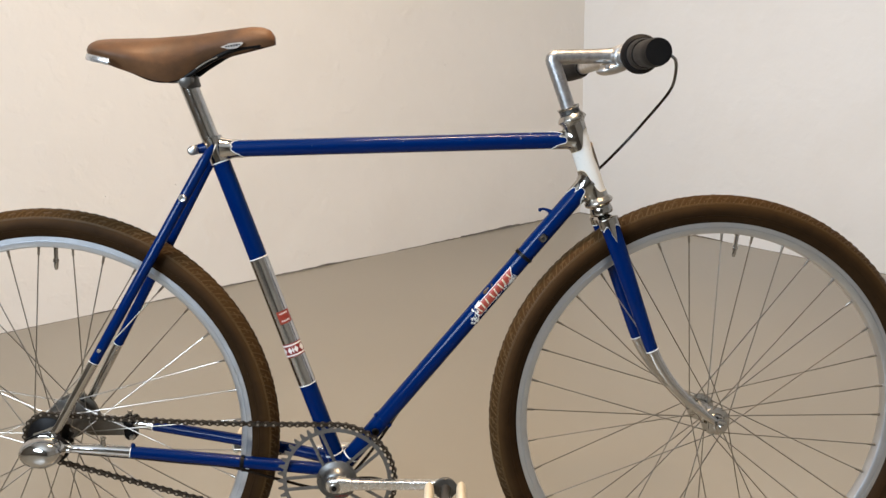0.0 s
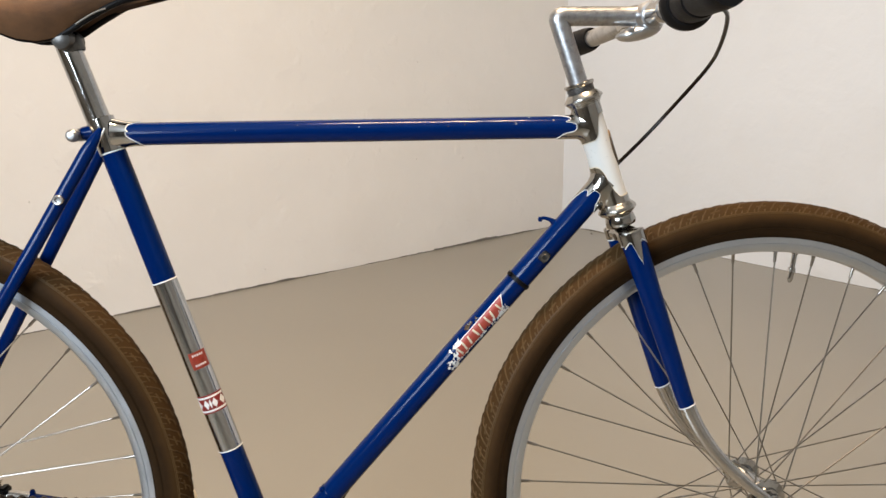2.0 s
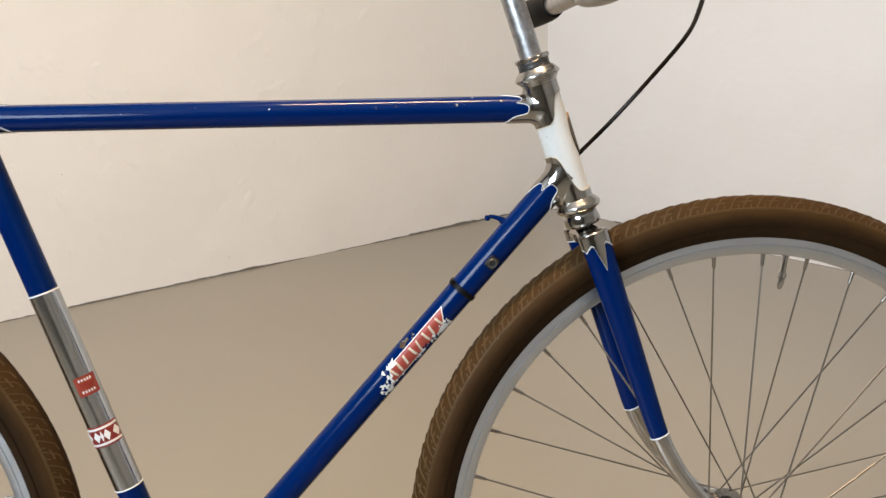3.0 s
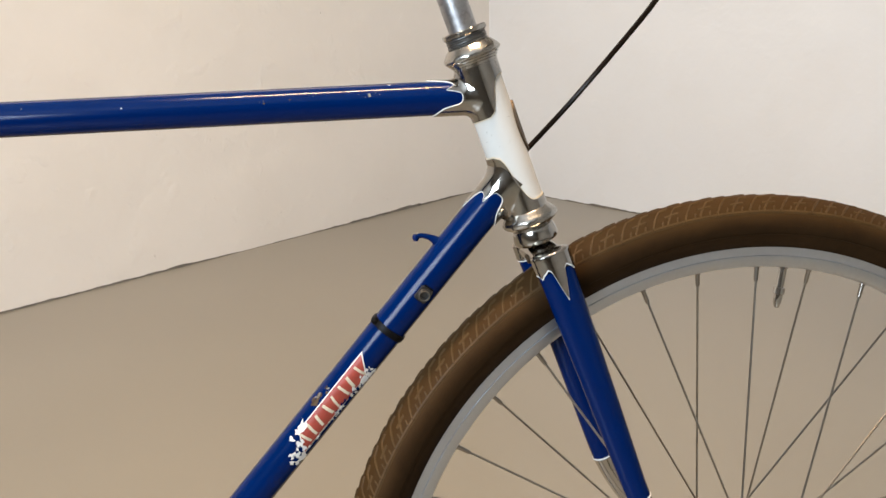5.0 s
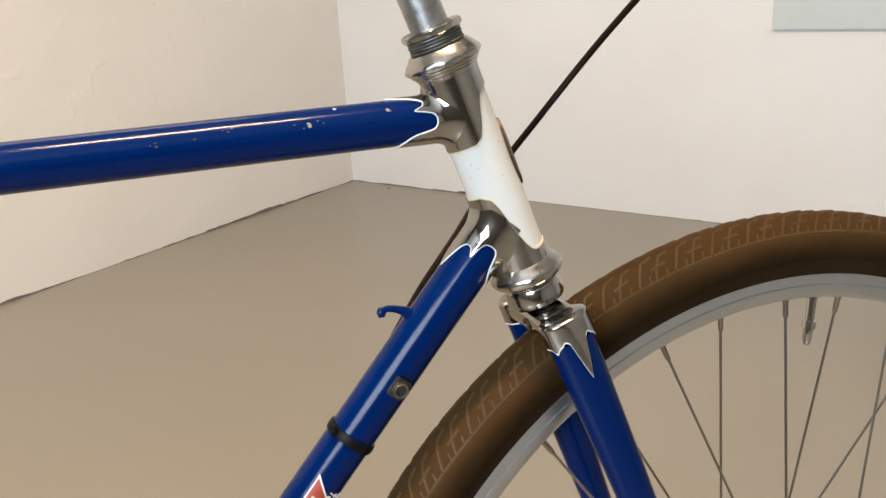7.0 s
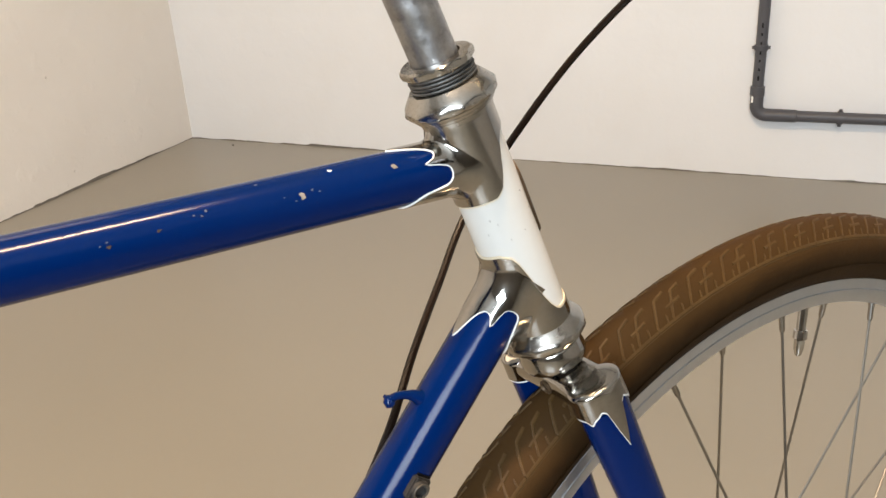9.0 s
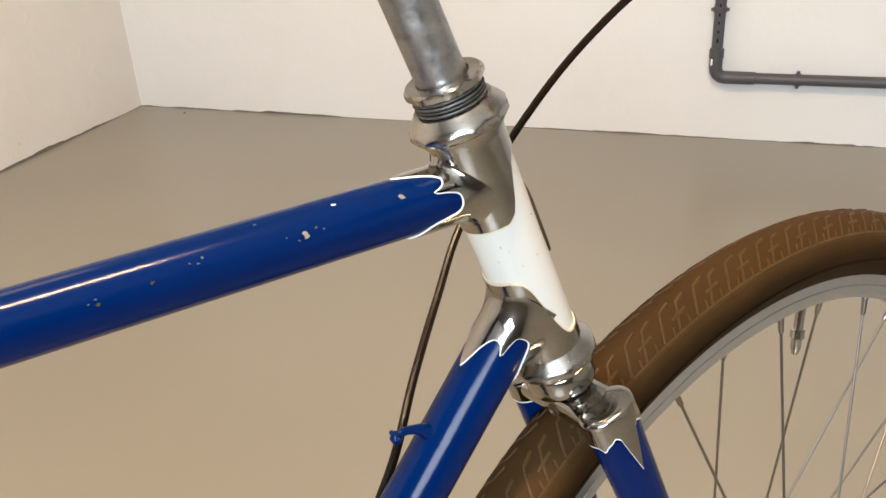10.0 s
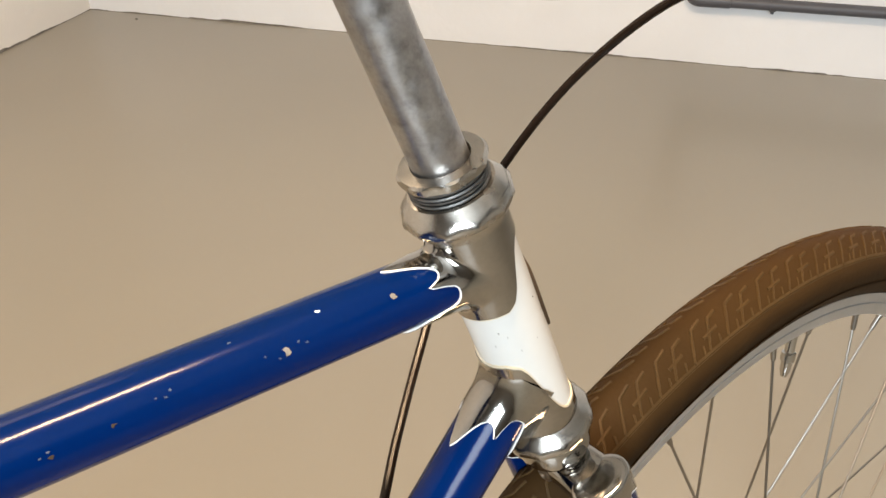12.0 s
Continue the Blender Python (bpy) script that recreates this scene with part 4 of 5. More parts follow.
part("rear_trim", sweep(spline([(-0.378, -0.0708, 0.9375), (-0.392, -0.0690, 0.9410), (-0.404, -0.0635, 0.9435), (-0.415, -0.0525, 0.9460), (-0.424, -0.034, 0.9475), (-0.431, 0, 0.9490), (-0.424, 0.034, 0.9475), (-0.415, 0.0525, 0.946), (-0.404, 0.0635, 0.9435), (-0.392, 0.069, 0.941)], 4), (0.0014, 0.0048), 12, ref=(0, -1, 0)), TRIM, saddle, "bright chrome rear trim")
bg = bmesh.new()
pts = [(-0.021, 0), (-0.006, 0.0046), (0.015, 0.0050), (0.019, 0.0030), (0.006, -0.0044), (-0.008, -0.0046)]
lo = [bg.verts.new((x, 0.002, z)) for x, z in pts]
hi = [bg.verts.new((x, -0.0012, z)) for x, z in pts]
bg.faces.new(hi)
for a, b, c, d in zip(lo, lo[1:] + lo[:1], hi[1:] + hi[:1], hi):
    bg.faces.new((a, b, c, d))
BADGE = Matrix.Translation((-0.2085, -0.0256, 0.9590)) @ Matrix.Diagonal((0.86, 1, 0.86, 1)) @ Matrix.Rotation(radians(-5), 4, "Y") @ Matrix.Rotation(radians(4), 4, "Z")
badge = part("saddle_badge", bg, material("grey_badge_print", (0.36, 0.33, 0.30), 0.5, vary=0.4, scale=200, dark=0.6), saddle, "small pale maker's badge", 35, BADGE)
for i in range(6):
    part("mark", moved(box(0.0026 if i % 2 else 0.0034, 0.0006, 0.0036 if 0 < i < 5 else 0.0024, 0.0002), BADGE @ Matrix.Translation((-0.0115 + 0.0046 * i, -0.0014, 0.0001 + 0.0002 * i))), BLACK, badge)
part("skirt_rail", sweep(spline([(-0.266, -0.0250, 0.9265), (-0.258, -0.0252, 0.9315), (-0.244, -0.0250, 0.9390), (-0.2330, -0.0240, 0.9430)], 5), (0.0006, 0.0011), 10, ref=(0, -1, 0)), BRAKE, saddle, "dull metal strip under the skirt")
for s in (-1, 1):
    part("saddle_rail", sweep(spline([(-0.170, s * 0.012, 0.960), (-0.215, s * 0.018, 0.952), (-0.255, s * 0.021, 0.932), (-0.285, s * 0.022, 0.915), (-0.325, s * 0.022, 0.911), (-0.36, s * 0.028, 0.925), (-0.40, s * 0.035, 0.945)], 5), 0.0035, 10), BLACK, saddle, "dark steel saddle rail")
clampm = axis_frame(ST_TOP + Vector((-0.0325, 0, 0.098)), (0, 1, 0))
part("saddle_clamp", join(moved(lathe([(0.0, -0.0255), (0.0060, -0.0250), (0.0100, -0.0230), (0.0112, -0.019), (0.0112, 0.019), (0.0100, 0.023), (0.0, 0.0255)], 24), clampm),
                          moved(lathe([(0.0135, -0.012), (0.0143, -0.010), (0.0143, 0.0), (0.0135, 0.004), (0.010, 0.006)], 28), axis_frame(ST_TOP + Vector((-0.0315, 0, 0.096)), -ST_DIR))), SHELL, saddle, "dull dark steel saddle clamp")

# stays and rear ends
for s in (-1, 1):
    a, b = Vector((-0.2500, s * 0.0180, 0.813)), Vector((-0.517, s * 0.0625, 0.369))
    cut = a + (b - a) * 0.745
    stay = part("seat_stay", sweep([a, a + (b - a) * 0.02, a + (b - a) * 0.06, cut], [(0.0015, 0.002), (0.003, 0.0055), (0.0068, 0.0084), 0.0080], 20), BLUE, bicycle, "blue seat stay with chromed end")
    part("stay_cap_lining", sweep([a + Vector((0.004, s * -0.001, 0)), a + Vector((-0.006, s * 0.0005, -0.022))], [0.001, 0.001], 8), LINING, stay)
    part("chrome_end", sweep([cut, b], [0.0081, 0.0068], 20), CHROME, stay, "chromed stay end")
    part("lining", sweep([cut - (b - a).normalized() * 0.0004, cut + (b - a).normalized() * 0.0004], 0.0082, 20), LINING, stay)
    c = spline([(-0.4985, s * 0.064, 0.347), (-0.4018, s * 0.055, 0.3346), (-0.1854, s * 0.035, 0.3009), (-0.095, s * 0.022, 0.284)], 6)
    cs = part("chain_stay", sweep(c[6:], [0.0092 + 0.0015 * i / 12 for i in range(13)], 20), BLUE, bicycle, "blue chain stay with chromed end")
    part("chrome_end", sweep(c[:7], [0.0072 + 0.0021 * i / 6 for i in range(7)], 20), CHROME, cs, "chromed stay end")
    part("lining", sweep([c[6] - (c[7] - c[6]) * 0.015, c[6] + (c[7] - c[6]) * 0.015], 0.0095, 20), LINING, cs)
    for at, size in ((a + (b - a) * 0.178, 0.0060), (a + (b - a) * 0.70, 0.003)):
        part("stud", moved(lathe([(0, 0.0008), (size * 0.42, 0.0010), (size * 0.50, 0.0032), (size * 0.82, 0.0034), (size, 0.002), (size, -0.002)], 18), axis_frame(at + Vector((0, s * 0.0075, 0)), (0, s, 0))), TRIM, stay)
    part("stud", join(moved(lathe([(0.0032, -0.004), (0.0036, 0.004), (0.0030, 0.011), (0.0045, 0.0125), (0.0045, 0.0155), (0, 0.017)], 12), axis_frame(c[4] + Vector((0, 0, 0.006)), (0.05, 0, 1)))), CHROME, cs)
    part("stud", moved(lathe([(0.0038, -0.004), (0.0038, 0.003), (0.0025, 0.0065), (0, 0.007)], 12), axis_frame(c[6] + Vector((0.004, 0, 0.0075)), (0, 0, 1))), BLUE, cs)
    if s < 0:
        at = c[10] * 0.4 + c[11] * 0.6
        part("clip", join(moved(lathe([(0.0098, -0.0032), (0.0110, -0.0026), (0.0110, 0.0026), (0.0098, 0.0032)], 24), axis_frame(at, c[11] - c[10])), moved(box(0.006, 0.006, 0.009, 0.001), Matrix.Translation(at + Vector((0, 0, -0.0120))))), BLACK, cs, "black cable clip")
    if s > 0:
        hook = [(-0.515, 0.066, 0.378), (-0.506, 0.066, 0.369), (-0.500, 0.066, 0.352), (-0.492, 0.066, 0.342)]
        part("stay_fitting", join(sweep(spline(hook, 4), (0.0025, 0.0045), 10), moved(lathe([(0, -0.006), (0.0065, -0.006), (0.0075, 0.0), (0.0065, 0.006), (0, 0.006)], 16), axis_frame((-0.522, 0.058, 0.386), (0, 1, 0)))), SHELL, stay, "dark metal cable fitting")
    plate = bmesh.new()
    outline = [(-0.548, 0.372), (-0.530, 0.378), (-0.514, 0.384), (-0.506, 0.376), (-0.507, 0.362), (-0.490, 0.353), (-0.492, 0.340), (-0.515, 0.341), (-0.540, 0.344), (-0.552, 0.356)]
    lo = [plate.verts.new((x, s * 0.0600, z)) for x, z in outline]
    hi = [plate.verts.new((x, s * 0.0655, z)) for x, z in outline]
    plate.faces.new(lo)
    plate.faces.new(hi)
    for p, q, r, t in zip(lo, lo[1:] + lo[:1], hi[1:] + hi[:1], hi):
        plate.faces.new((p, q, r, t))
    part("dropout", plate, CHROME, cs, "chrome rear dropout")

# bottom bracket, crank, chainring, pedals
shell = part("bottom_bracket", moved(lathe([(0.016, -0.036), (0.0195, -0.036), (0.0205, -0.034), (0.0205, 0.034), (0.0195, 0.036), (0.016, 0.036)], 40), axis_frame(BB, (0, 1, 0))), BLUE, bicycle, "blue bottom bracket shell")
for d in (ST_DIR, DT_DIR):
    part("lining", moved(lathe([(0.0135, -0.0012), (R_DT + 0.0007, -0.001), (R_DT + 0.0007, 0.001), (0.0135, 0.0012)], 36), axis_frame(BB - d * 0.0285, d)), LINING, shell)
part("axle", moved(lathe([(0.0, -0.078), (0.0085, -0.078), (0.0085, 0.078), (0.0, 0.078)], 20), axis_frame(BB, (0, 1, 0))), STEEL, shell)
RING_Y, R_RING = -0.045, 0.0935
cr = Matrix.Translation(BB) @ Matrix.Rotation(radians(90), 4, "X")   # local z towards the near side
crankset = part("chainring", moved(lathe([(0.0812, 0.0435), (0.0868, 0.0435), (0.0868, 0.0465), (0.0812, 0.0465)], 92, closed=True), cr), RING_ALLOY, bicycle, "alloy chainring with five double spokes")
teeth = bmesh.new()
for k in range(46):
    a = math.tau * k / 46
    vs = []
    for dz in (0.0440, 0.0460):
        for r, off in ((0.0860, -0.045), (0.0955, -0.014), (0.0955, 0.014), (0.0860, 0.045)):
            vs.append(teeth.verts.new((r * math.cos(a + off), r * math.sin(a + off), dz)))
    teeth.faces.new(vs[:4]); teeth.faces.new(vs[4:][::-1])
    for i in range(4):
        teeth.faces.new((vs[i], vs[(i + 1) % 4], vs[4 + (i + 1) % 4], vs[4 + i]))
part("teeth", moved(teeth, cr), RING_ALLOY, crankset)
for k in range(5):
    a = radians(112 + 72 * k)
    for off in (-0.0095, 0.0095):
        m = cr @ Matrix.Rotation(a, 4, "Z") @ Matrix.Translation((0.0495, off, 0.0455))
        part("ring_spoke", moved(box(0.066, 0.0050, 0.0034, 0.0009), m), RING_ALLOY, crankset)
part("spider", moved(lathe([(0.0, 0.0640), (0.0150, 0.0635), (0.0185, 0.0615), (0.0215, 0.0560), (0.0255, 0.0505), (0.0315, 0.0482), (0.0325, 0.0470), (0.0320, 0.0430), (0.012, 0.0420)], 40), cr), DARK_ALLOY, crankset, "alloy spider boss")
for i in range(4):
    part("mark", moved(box(0.0042, 0.0045, 0.0006, 0.0001), cr @ Matrix.Translation((-0.007 + 0.0056 * i + 0.006, -0.0245, 0.0524)) @ Matrix.Rotation(radians(40), 4, "X")), RED, crankset)


CRANK = material("polished_crank_alloy", (0.70, 0.675, 0.63), 0.26, 1.0, vary=0.4, scale=50, dark=0.6, rough_vary=0.06)


def crank(turn, side):
    m = Matrix.Translation(BB + Vector((0, side * 0.066, 0.0022))) @ Matrix.Rotation(turn, 4, "Y")
    bar_bm = bmesh.new()
    loops = []
    for x, y, half_y, half_z in ((-0.014, 0.0, 0.0060, 0.0070), (-0.009, 0.0, 0.0095, 0.0115), (0.006, 0.0, 0.0105, 0.0128), (0.018, 0.001, 0.0095, 0.0110), (0.030, 0.003, 0.0068, 0.0084),
                                 (0.100, 0.010, 0.0060, 0.0076), (0.158, 0.016, 0.0058, 0.0076), (0.168, 0.018, 0.0066, 0.0098), (0.177, 0.019, 0.0062, 0.0090), (0.182, 0.019, 0.0045, 0.0055)):
        loop = []
        for k in range(28):                # squared section with rounded corners
            q = k * math.tau / 28
            cq, sq = math.cos(q), math.sin(q)
            loop.append(bar_bm.verts.new(m @ Vector((x, side * y + half_y * math.copysign(abs(cq) ** 0.4, cq), half_z * math.copysign(abs(sq) ** 0.4, sq)))))
        loops.append(loop)
    for r0, r1 in zip(loops, loops[1:]):
        for k in range(28):
            bar_bm.faces.new((r0[k], r0[(k + 1) % 28], r1[(k + 1) % 28], r1[k]))
    bar_bm.faces.new(loops[0])
    bar_bm.faces.new(loops[-1])
    arm = part("crank_arm", bar_bm, CRANK, bicycle, "polished alloy crank arm", 50)
    part("axle_bolt", moved(lathe([(0.0022, 0.001), (0.0026, 0.0055), (0.0058, 0.0065), (0.0078, 0.005), (0.0082, 0.0)], 20), axis_frame(m @ Vector((0, side * 0.0095, 0)), (0, side, 0))), STEEL, arm)
    # black disc that stands for the shade inside the bolt's hole
    part("bolt_hole_disc", moved(lathe([(0.0, 0.0012), (0.0040, 0.0010), (0.0044, -0.001)], 16), axis_frame(m @ Vector((0, side * 0.0155, 0)), (0, side, 0))), BLACK, arm)
    p = m @ Vector((0.174, side * 0.024, 0))
    pedal = part("pedal", moved(lathe([(0.005, 0.0), (0.0085, 0.002), (0.0085, 0.010), (0.0070, 0.016), (0.0075, 0.060), (0.0100, 0.070), (0.0110, 0.082), (0.0, 0.086)], 20), axis_frame(p, (0, side, 0))), SHELL, bicycle, "cream rubber block pedal with steel core")
    for dx in (-0.0245, 0.0245):
        part("pedal_rubber", sweep([p + Vector((dx, side * y, 0)) for y in (0.0105, 0.0115, 0.0140, 0.0880, 0.0905, 0.0915)], [(0.0110, 0.0050), (0.0135, 0.0068), (0.0150, 0.0078), (0.0150, 0.0078), (0.0135, 0.0068), (0.0110, 0.0050)], 20, ref=(0, 0, 1)), CREAM, pedal, "cream rubber block")
    for dy in (0.008, 0.0935):
        part("pedal_plate", join(moved(box(0.052, 0.0025, 0.0140, 0.001), Matrix.Translation(p + Vector((0, side * dy, 0)))), moved(lathe([(0.0, 0.002), (0.0165, 0.0016), (0.0180, 0.0), (0.0180, -0.002), (0.0, -0.0022)], 28), axis_frame(p + Vector((0, side * dy, 0.001)), (0, side, 0)))), SHELL, pedal)


crank(radians(-1.5), -1)
crank(radians(178.5), 1)

# wheels
SEC = [(0.3120, 0.0085), (0.3168, 0.0119), (0.3195, 0.0144), (0.3230, 0.0172), (0.3280, 0.0195), (0.3335, 0.0207), (0.3390, 0.0207), (0.3440, 0.0194), (0.3466, 0.0180),
       (0.3500, 0.0155), (0.3530, 0.0123), (0.3560, 0.0081), (0.3580, 0.0040), (0.3588, 0.0)]
OUT = [(w, r) for r, w in SEC[6:]][::-1]     # lateral place, radius over the tread
TURN_Y = Matrix.Rotation(radians(90), 4, "X")


def tread_mesh(pitches=78):
    """Raised ribs on both shoulders of a tyre, repeated round it."""
    bm = bmesh.new()

    def place(t, w, lift):
        r = table(OUT, abs(w)) + lift
        return Vector((r * math.sin(t), w, r * math.cos(t)))

    def rib(t0, w0, t1, w1, wide=0.0009):
        d = Vector(((t1 - t0) * 0.355, w1 - w0)).normalized()
        p = Vector((-d.y, d.x)) * wide
        rows = []
        for i in range(4):
            f = i / 3
            t, w = t0 + (t1 - t0) * f, w0 + (w1 - w0) * f
            rows.append([bm.verts.new(place(t + p.x / 0.355 * k, w + p.y * k, l)) for k, l in ((-1.3, 0.0), (-0.6, 0.0015), (0.6, 0.0015), (1.3, 0.0))])
        for a, b in zip(rows, rows[1:]):
            for k in range(3):
                bm.faces.new((a[k], a[k + 1], b[k + 1], b[k]))
        for e in (rows[0], rows[-1]):
            bm.faces.new(e)

    step = math.tau / pitches
    for k in range(pitches):
        for s in (-1, 1):
            t = step * (k + (0.5 if s > 0 else 0.0))
            g = step * s * 0.0 + step
            rib(t, s * 0.0172, t + g * 0.40, s * 0.0058)
            rib(t + g * 0.40, s * 0.0058, t + g * 0.70, s * 0.0040)
            rib(t + g * 0.46, s * 0.0172, t + g * 0.86, s * 0.0062)
            rib(t + g * 0.86, s * 0.0062, t + g * 1.10, s * 0.0050)
            rib(t + g * 0.48, s * 0.0122, t + g * 0.90, s * 0.0112, 0.0008)
            rib(t + g * 0.30, s * 0.0172, t + g * 0.37, s * 0.0146, 0.0007)
            rib(t + g * 0.76, s * 0.0172, t + g * 0.83, s * 0.0146, 0.0007)
            rib(t, s * 0.0176, t + g * 0.98, s * 0.0176, 0.0005)
    return bm


def wheel(m, label, valve_at, hub_profile, flange, flange_y, shift):
    w = tagged(new("wheel"), label)
    w.parent = bicycle
    w.matrix_local = m
    band = SEC[8:]
    part("tyre", lathe([(r, y) for r, y in SEC[:10]] + [(0.345, 0.0), *[(r, -y) for r, y in SEC[9::-1]]], 192), TYRE, w, "dark brown rubber tyre", matrix=TURN_Y)
    crown_band = lathe([(r + 0.0005, y + 0.0003) for r, y in band[:-1]] + [(band[-1][0] + 0.0005, 0.0)] + [(r + 0.0005, -y - 0.0003) for r, y in band[-2::-1]], 192)
    part("tread", crown_band, TYRE, w, "worn tan tread band", matrix=TURN_Y)
    for y in (-0.0201, 0.0201):
        part("sidewall_line", lathe([(0.3285, y - 0.0007), (0.3290, y + 0.0005 if y > 0 else y - 0.0005), (0.3295, y + 0.0007)], 144), TYRE, w, "fine moulded line", matrix=TURN_Y)
    tagged(part("tread_rib", tread_mesh(), RIB, w, "raised tan tread pattern"), kind="stuff")
    part("rim", lathe([(0.3162, -0.0090), (0.3172, -0.0112), (0.3166, -0.0122), (0.3102, -0.0119), (0.3098, -0.0108), (0.3092, -0.0108), (0.3088, -0.0117), (0.3030, -0.0112), (0.2998, -0.0092), (0.2982, -0.0050), (0.2980, 0.0),
                       (0.2982, 0.0050), (0.2998, 0.0092), (0.3030, 0.0112), (0.3088, 0.0117), (0.3092, 0.0108), (0.3098, 0.0108), (0.3102, 0.0119), (0.3166, 0.0122), (0.3172, 0.0112), (0.3162, 0.0090)], 192), RIM, w, "dull silver alloy rim", matrix=TURN_Y)
    part("hub", moved(lathe(hub_profile, 36), Matrix.Translation((0, shift, 0)) @ TURN_Y.inverted()), SHELL if flange > 0.025 else CHROME, w, "oily metal hub")
    vd = Vector((math.sin(radians(valve_at)), 0, math.cos(radians(valve_at))))
    part("valve", moved(lathe([(0.0042, 0.0), (0.0042, 0.003), (0.0032, 0.004), (0.0032, 0.020), (0.0046, 0.0205), (0.0048, 0.026), (0.0036, 0.027), (0.0034, 0.034), (0.0020, 0.0385), (0, 0.0392)], 14), axis_frame(vd * 0.3000, -vd)), CHROME, w, "chrome tyre valve")
    first = None
    for k in range(36):
        a = radians(valve_at + 5 + 10 * k)
        s = -1 if k % 2 else 1
        lead = -1 if (k // 2) % 2 else 1
        e = Vector((0.2975 * math.sin(a), s * 0.002, 0.2975 * math.cos(a)))
        b = a + lead * radians(57)
        h = Vector((flange * math.sin(b), shift + s * flange_y + (lead * 0.0015), flange * math.cos(b)))
        length = (e - h).length
        mm = axis_frame(h, e - h) @ Matrix.Diagonal((1, 1, length, 1))
        nm = axis_frame(e, h - e)
        if first is None:
            sp = part("spoke", lathe([(0.0, 0.0), (0.00098, 0.0), (0.00098, 1.0), (0.0, 1.0)], 8), STEEL, w)
            ni = part("nipple", lathe([(0.0024, -0.003), (0.0024, 0.001), (0.0020, 0.002), (0.0019, 0.0110), (0.0014, 0.0125), (0.0009, 0.0125)], 10), STEEL, w)
            sp.matrix_local, ni.matrix_local = mm, nm
            first = (sp, ni)
        else:
            share("spoke", first[0], w, mm)
            share("nipple", first[1], w, nm)
    return w


FRONT_HUB = [(0.0, -0.068), (0.0048, -0.068), (0.0048, -0.0635), (0.0090, -0.0630), (0.0092, -0.0565), (0.0110, -0.0555), (0.0110, -0.0535), (0.0085, -0.0525), (0.0085, -0.0440), (0.0125, -0.0430), (0.0140, -0.0380), (0.0225, -0.0365), (0.0230, -0.0345), (0.0150, -0.0325),
             (0.0115, -0.0200), (0.0110, 0.0), (0.0115, 0.0200), (0.0150, 0.0325), (0.0230, 0.0345), (0.0225, 0.0365), (0.0140, 0.0380), (0.0125, 0.0430), (0.0085, 0.0440), (0.0085, 0.0525), (0.0110, 0.0535), (0.0110, 0.0555), (0.0092, 0.0565), (0.0090, 0.0630), (0.0048, 0.0635), (0.0048, 0.068), (0, 0.068)]
REAR_HUB = [(0.0, -0.074), (0.0050, -0.074), (0.0050, -0.0600), (0.0120, -0.0590), (0.0140, -0.0500), (0.0220, -0.0480), (0.0240, -0.0400), (0.0330, -0.0350), (0.0340, -0.0320), (0.0280, -0.0290), (0.0230, -0.0200), (0.0225, 0.0150), (0.0280, 0.0240), (0.0340, 0.0290),
            (0.0330, 0.0320), (0.0290, 0.0340), (0.0300, 0.0460), (0.0250, 0.0500), (0.0120, 0.0520), (0.0050, 0.0600), (0.0050, 0.0740), (0, 0.074)]
wheel(Matrix.Translation(REAR), "wheel with brown tyre, alloy rim and coaster hub", 4.0, REAR_HUB, 0.031, 0.032, 0.0)
wheel(Matrix.Translation((0.0, 0.0085, 0.0)) @ STEER @ Matrix.Translation(FRONT), "wheel with brown tyre, alloy rim and thin spokes", 8.2, FRONT_HUB, 0.0205, 0.0355, -0.007)

# coaster brake arm, axle cap
for s, name in ((1, "axle_nut"),):
    part(name, moved(lathe([(0.0, 0.020), (0.006, 0.019), (0.0095, 0.014), (0.0100, 0.0), (0.013, -0.001), (0.013, -0.003)], 18), axis_frame(REAR + Vector((0, s * 0.066, 0)), (0, s, 0))), CHROME, bicycle)
cap = part("axle_cap", moved(lathe([(0.0, 0.034), (0.010, 0.0335), (0.0175, 0.0305), (0.0228, 0.0240), (0.0252, 0.0150), (0.0258, 0.004), (0.0250, -0.001), (0.0235, -0.001)], 40),
                             axis_frame((-0.531, -0.066, 0.347), (-0.12, -1, -0.12), (1, 0, 0.1)) @ Matrix.Diagonal((1.38, 0.95, 1, 1))), CHROME, bicycle, "domed chrome axle cap")
part("cap_rim", moved(lathe([(0.0245, 0.001), (0.0272, 0.0), (0.0275, -0.005), (0.0240, -0.007)], 40), axis_frame((-0.531, -0.066, 0.3458), (-0.12, -1, -0.12), (1, 0, 0.1)) @ Matrix.Diagonal((1.38, 0.97, 1, 1))), BLACK, cap, "dark rim")
for route in (((-0.518, -0.068, 0.374), (-0.507, -0.070, 0.358), (-0.488, -0.070, 0.346)), ((-0.530, -0.069, 0.352), (-0.512, -0.071, 0.347), (-0.490, -0.070, 0.3445))):
    part("cap_bracket", sweep(spline(route, 4), (0.003, 0.0042), 12), CHROME, cap)
arm = bmesh.new()
outline = [(-0.548, 0.348), (-0.560, 0.366), (-0.556, 0.386), (-0.538, 0.396), (-0.516, 0.394), (-0.500, 0.378), (-0.488, 0.3480), (-0.46, 0.3375), (-0.438, 0.3350), (-0.430, 0.3290), (-0.436, 0.3195), (-0.46, 0.3185), (-0.51, 0.3195), (-0.530, 0.3300)]
lo = [arm.verts.new((x, 0.0535, z)) for x, z in outline]
hi = [arm.verts.new((x, 0.0575, z)) for x, z in outline]
arm.faces.new(lo)
arm.faces.new(hi)
for p, q, r, t in zip(lo, lo[1:] + lo[:1], hi[1:] + hi[:1], hi):
    arm.faces.new((p, q, r, t))
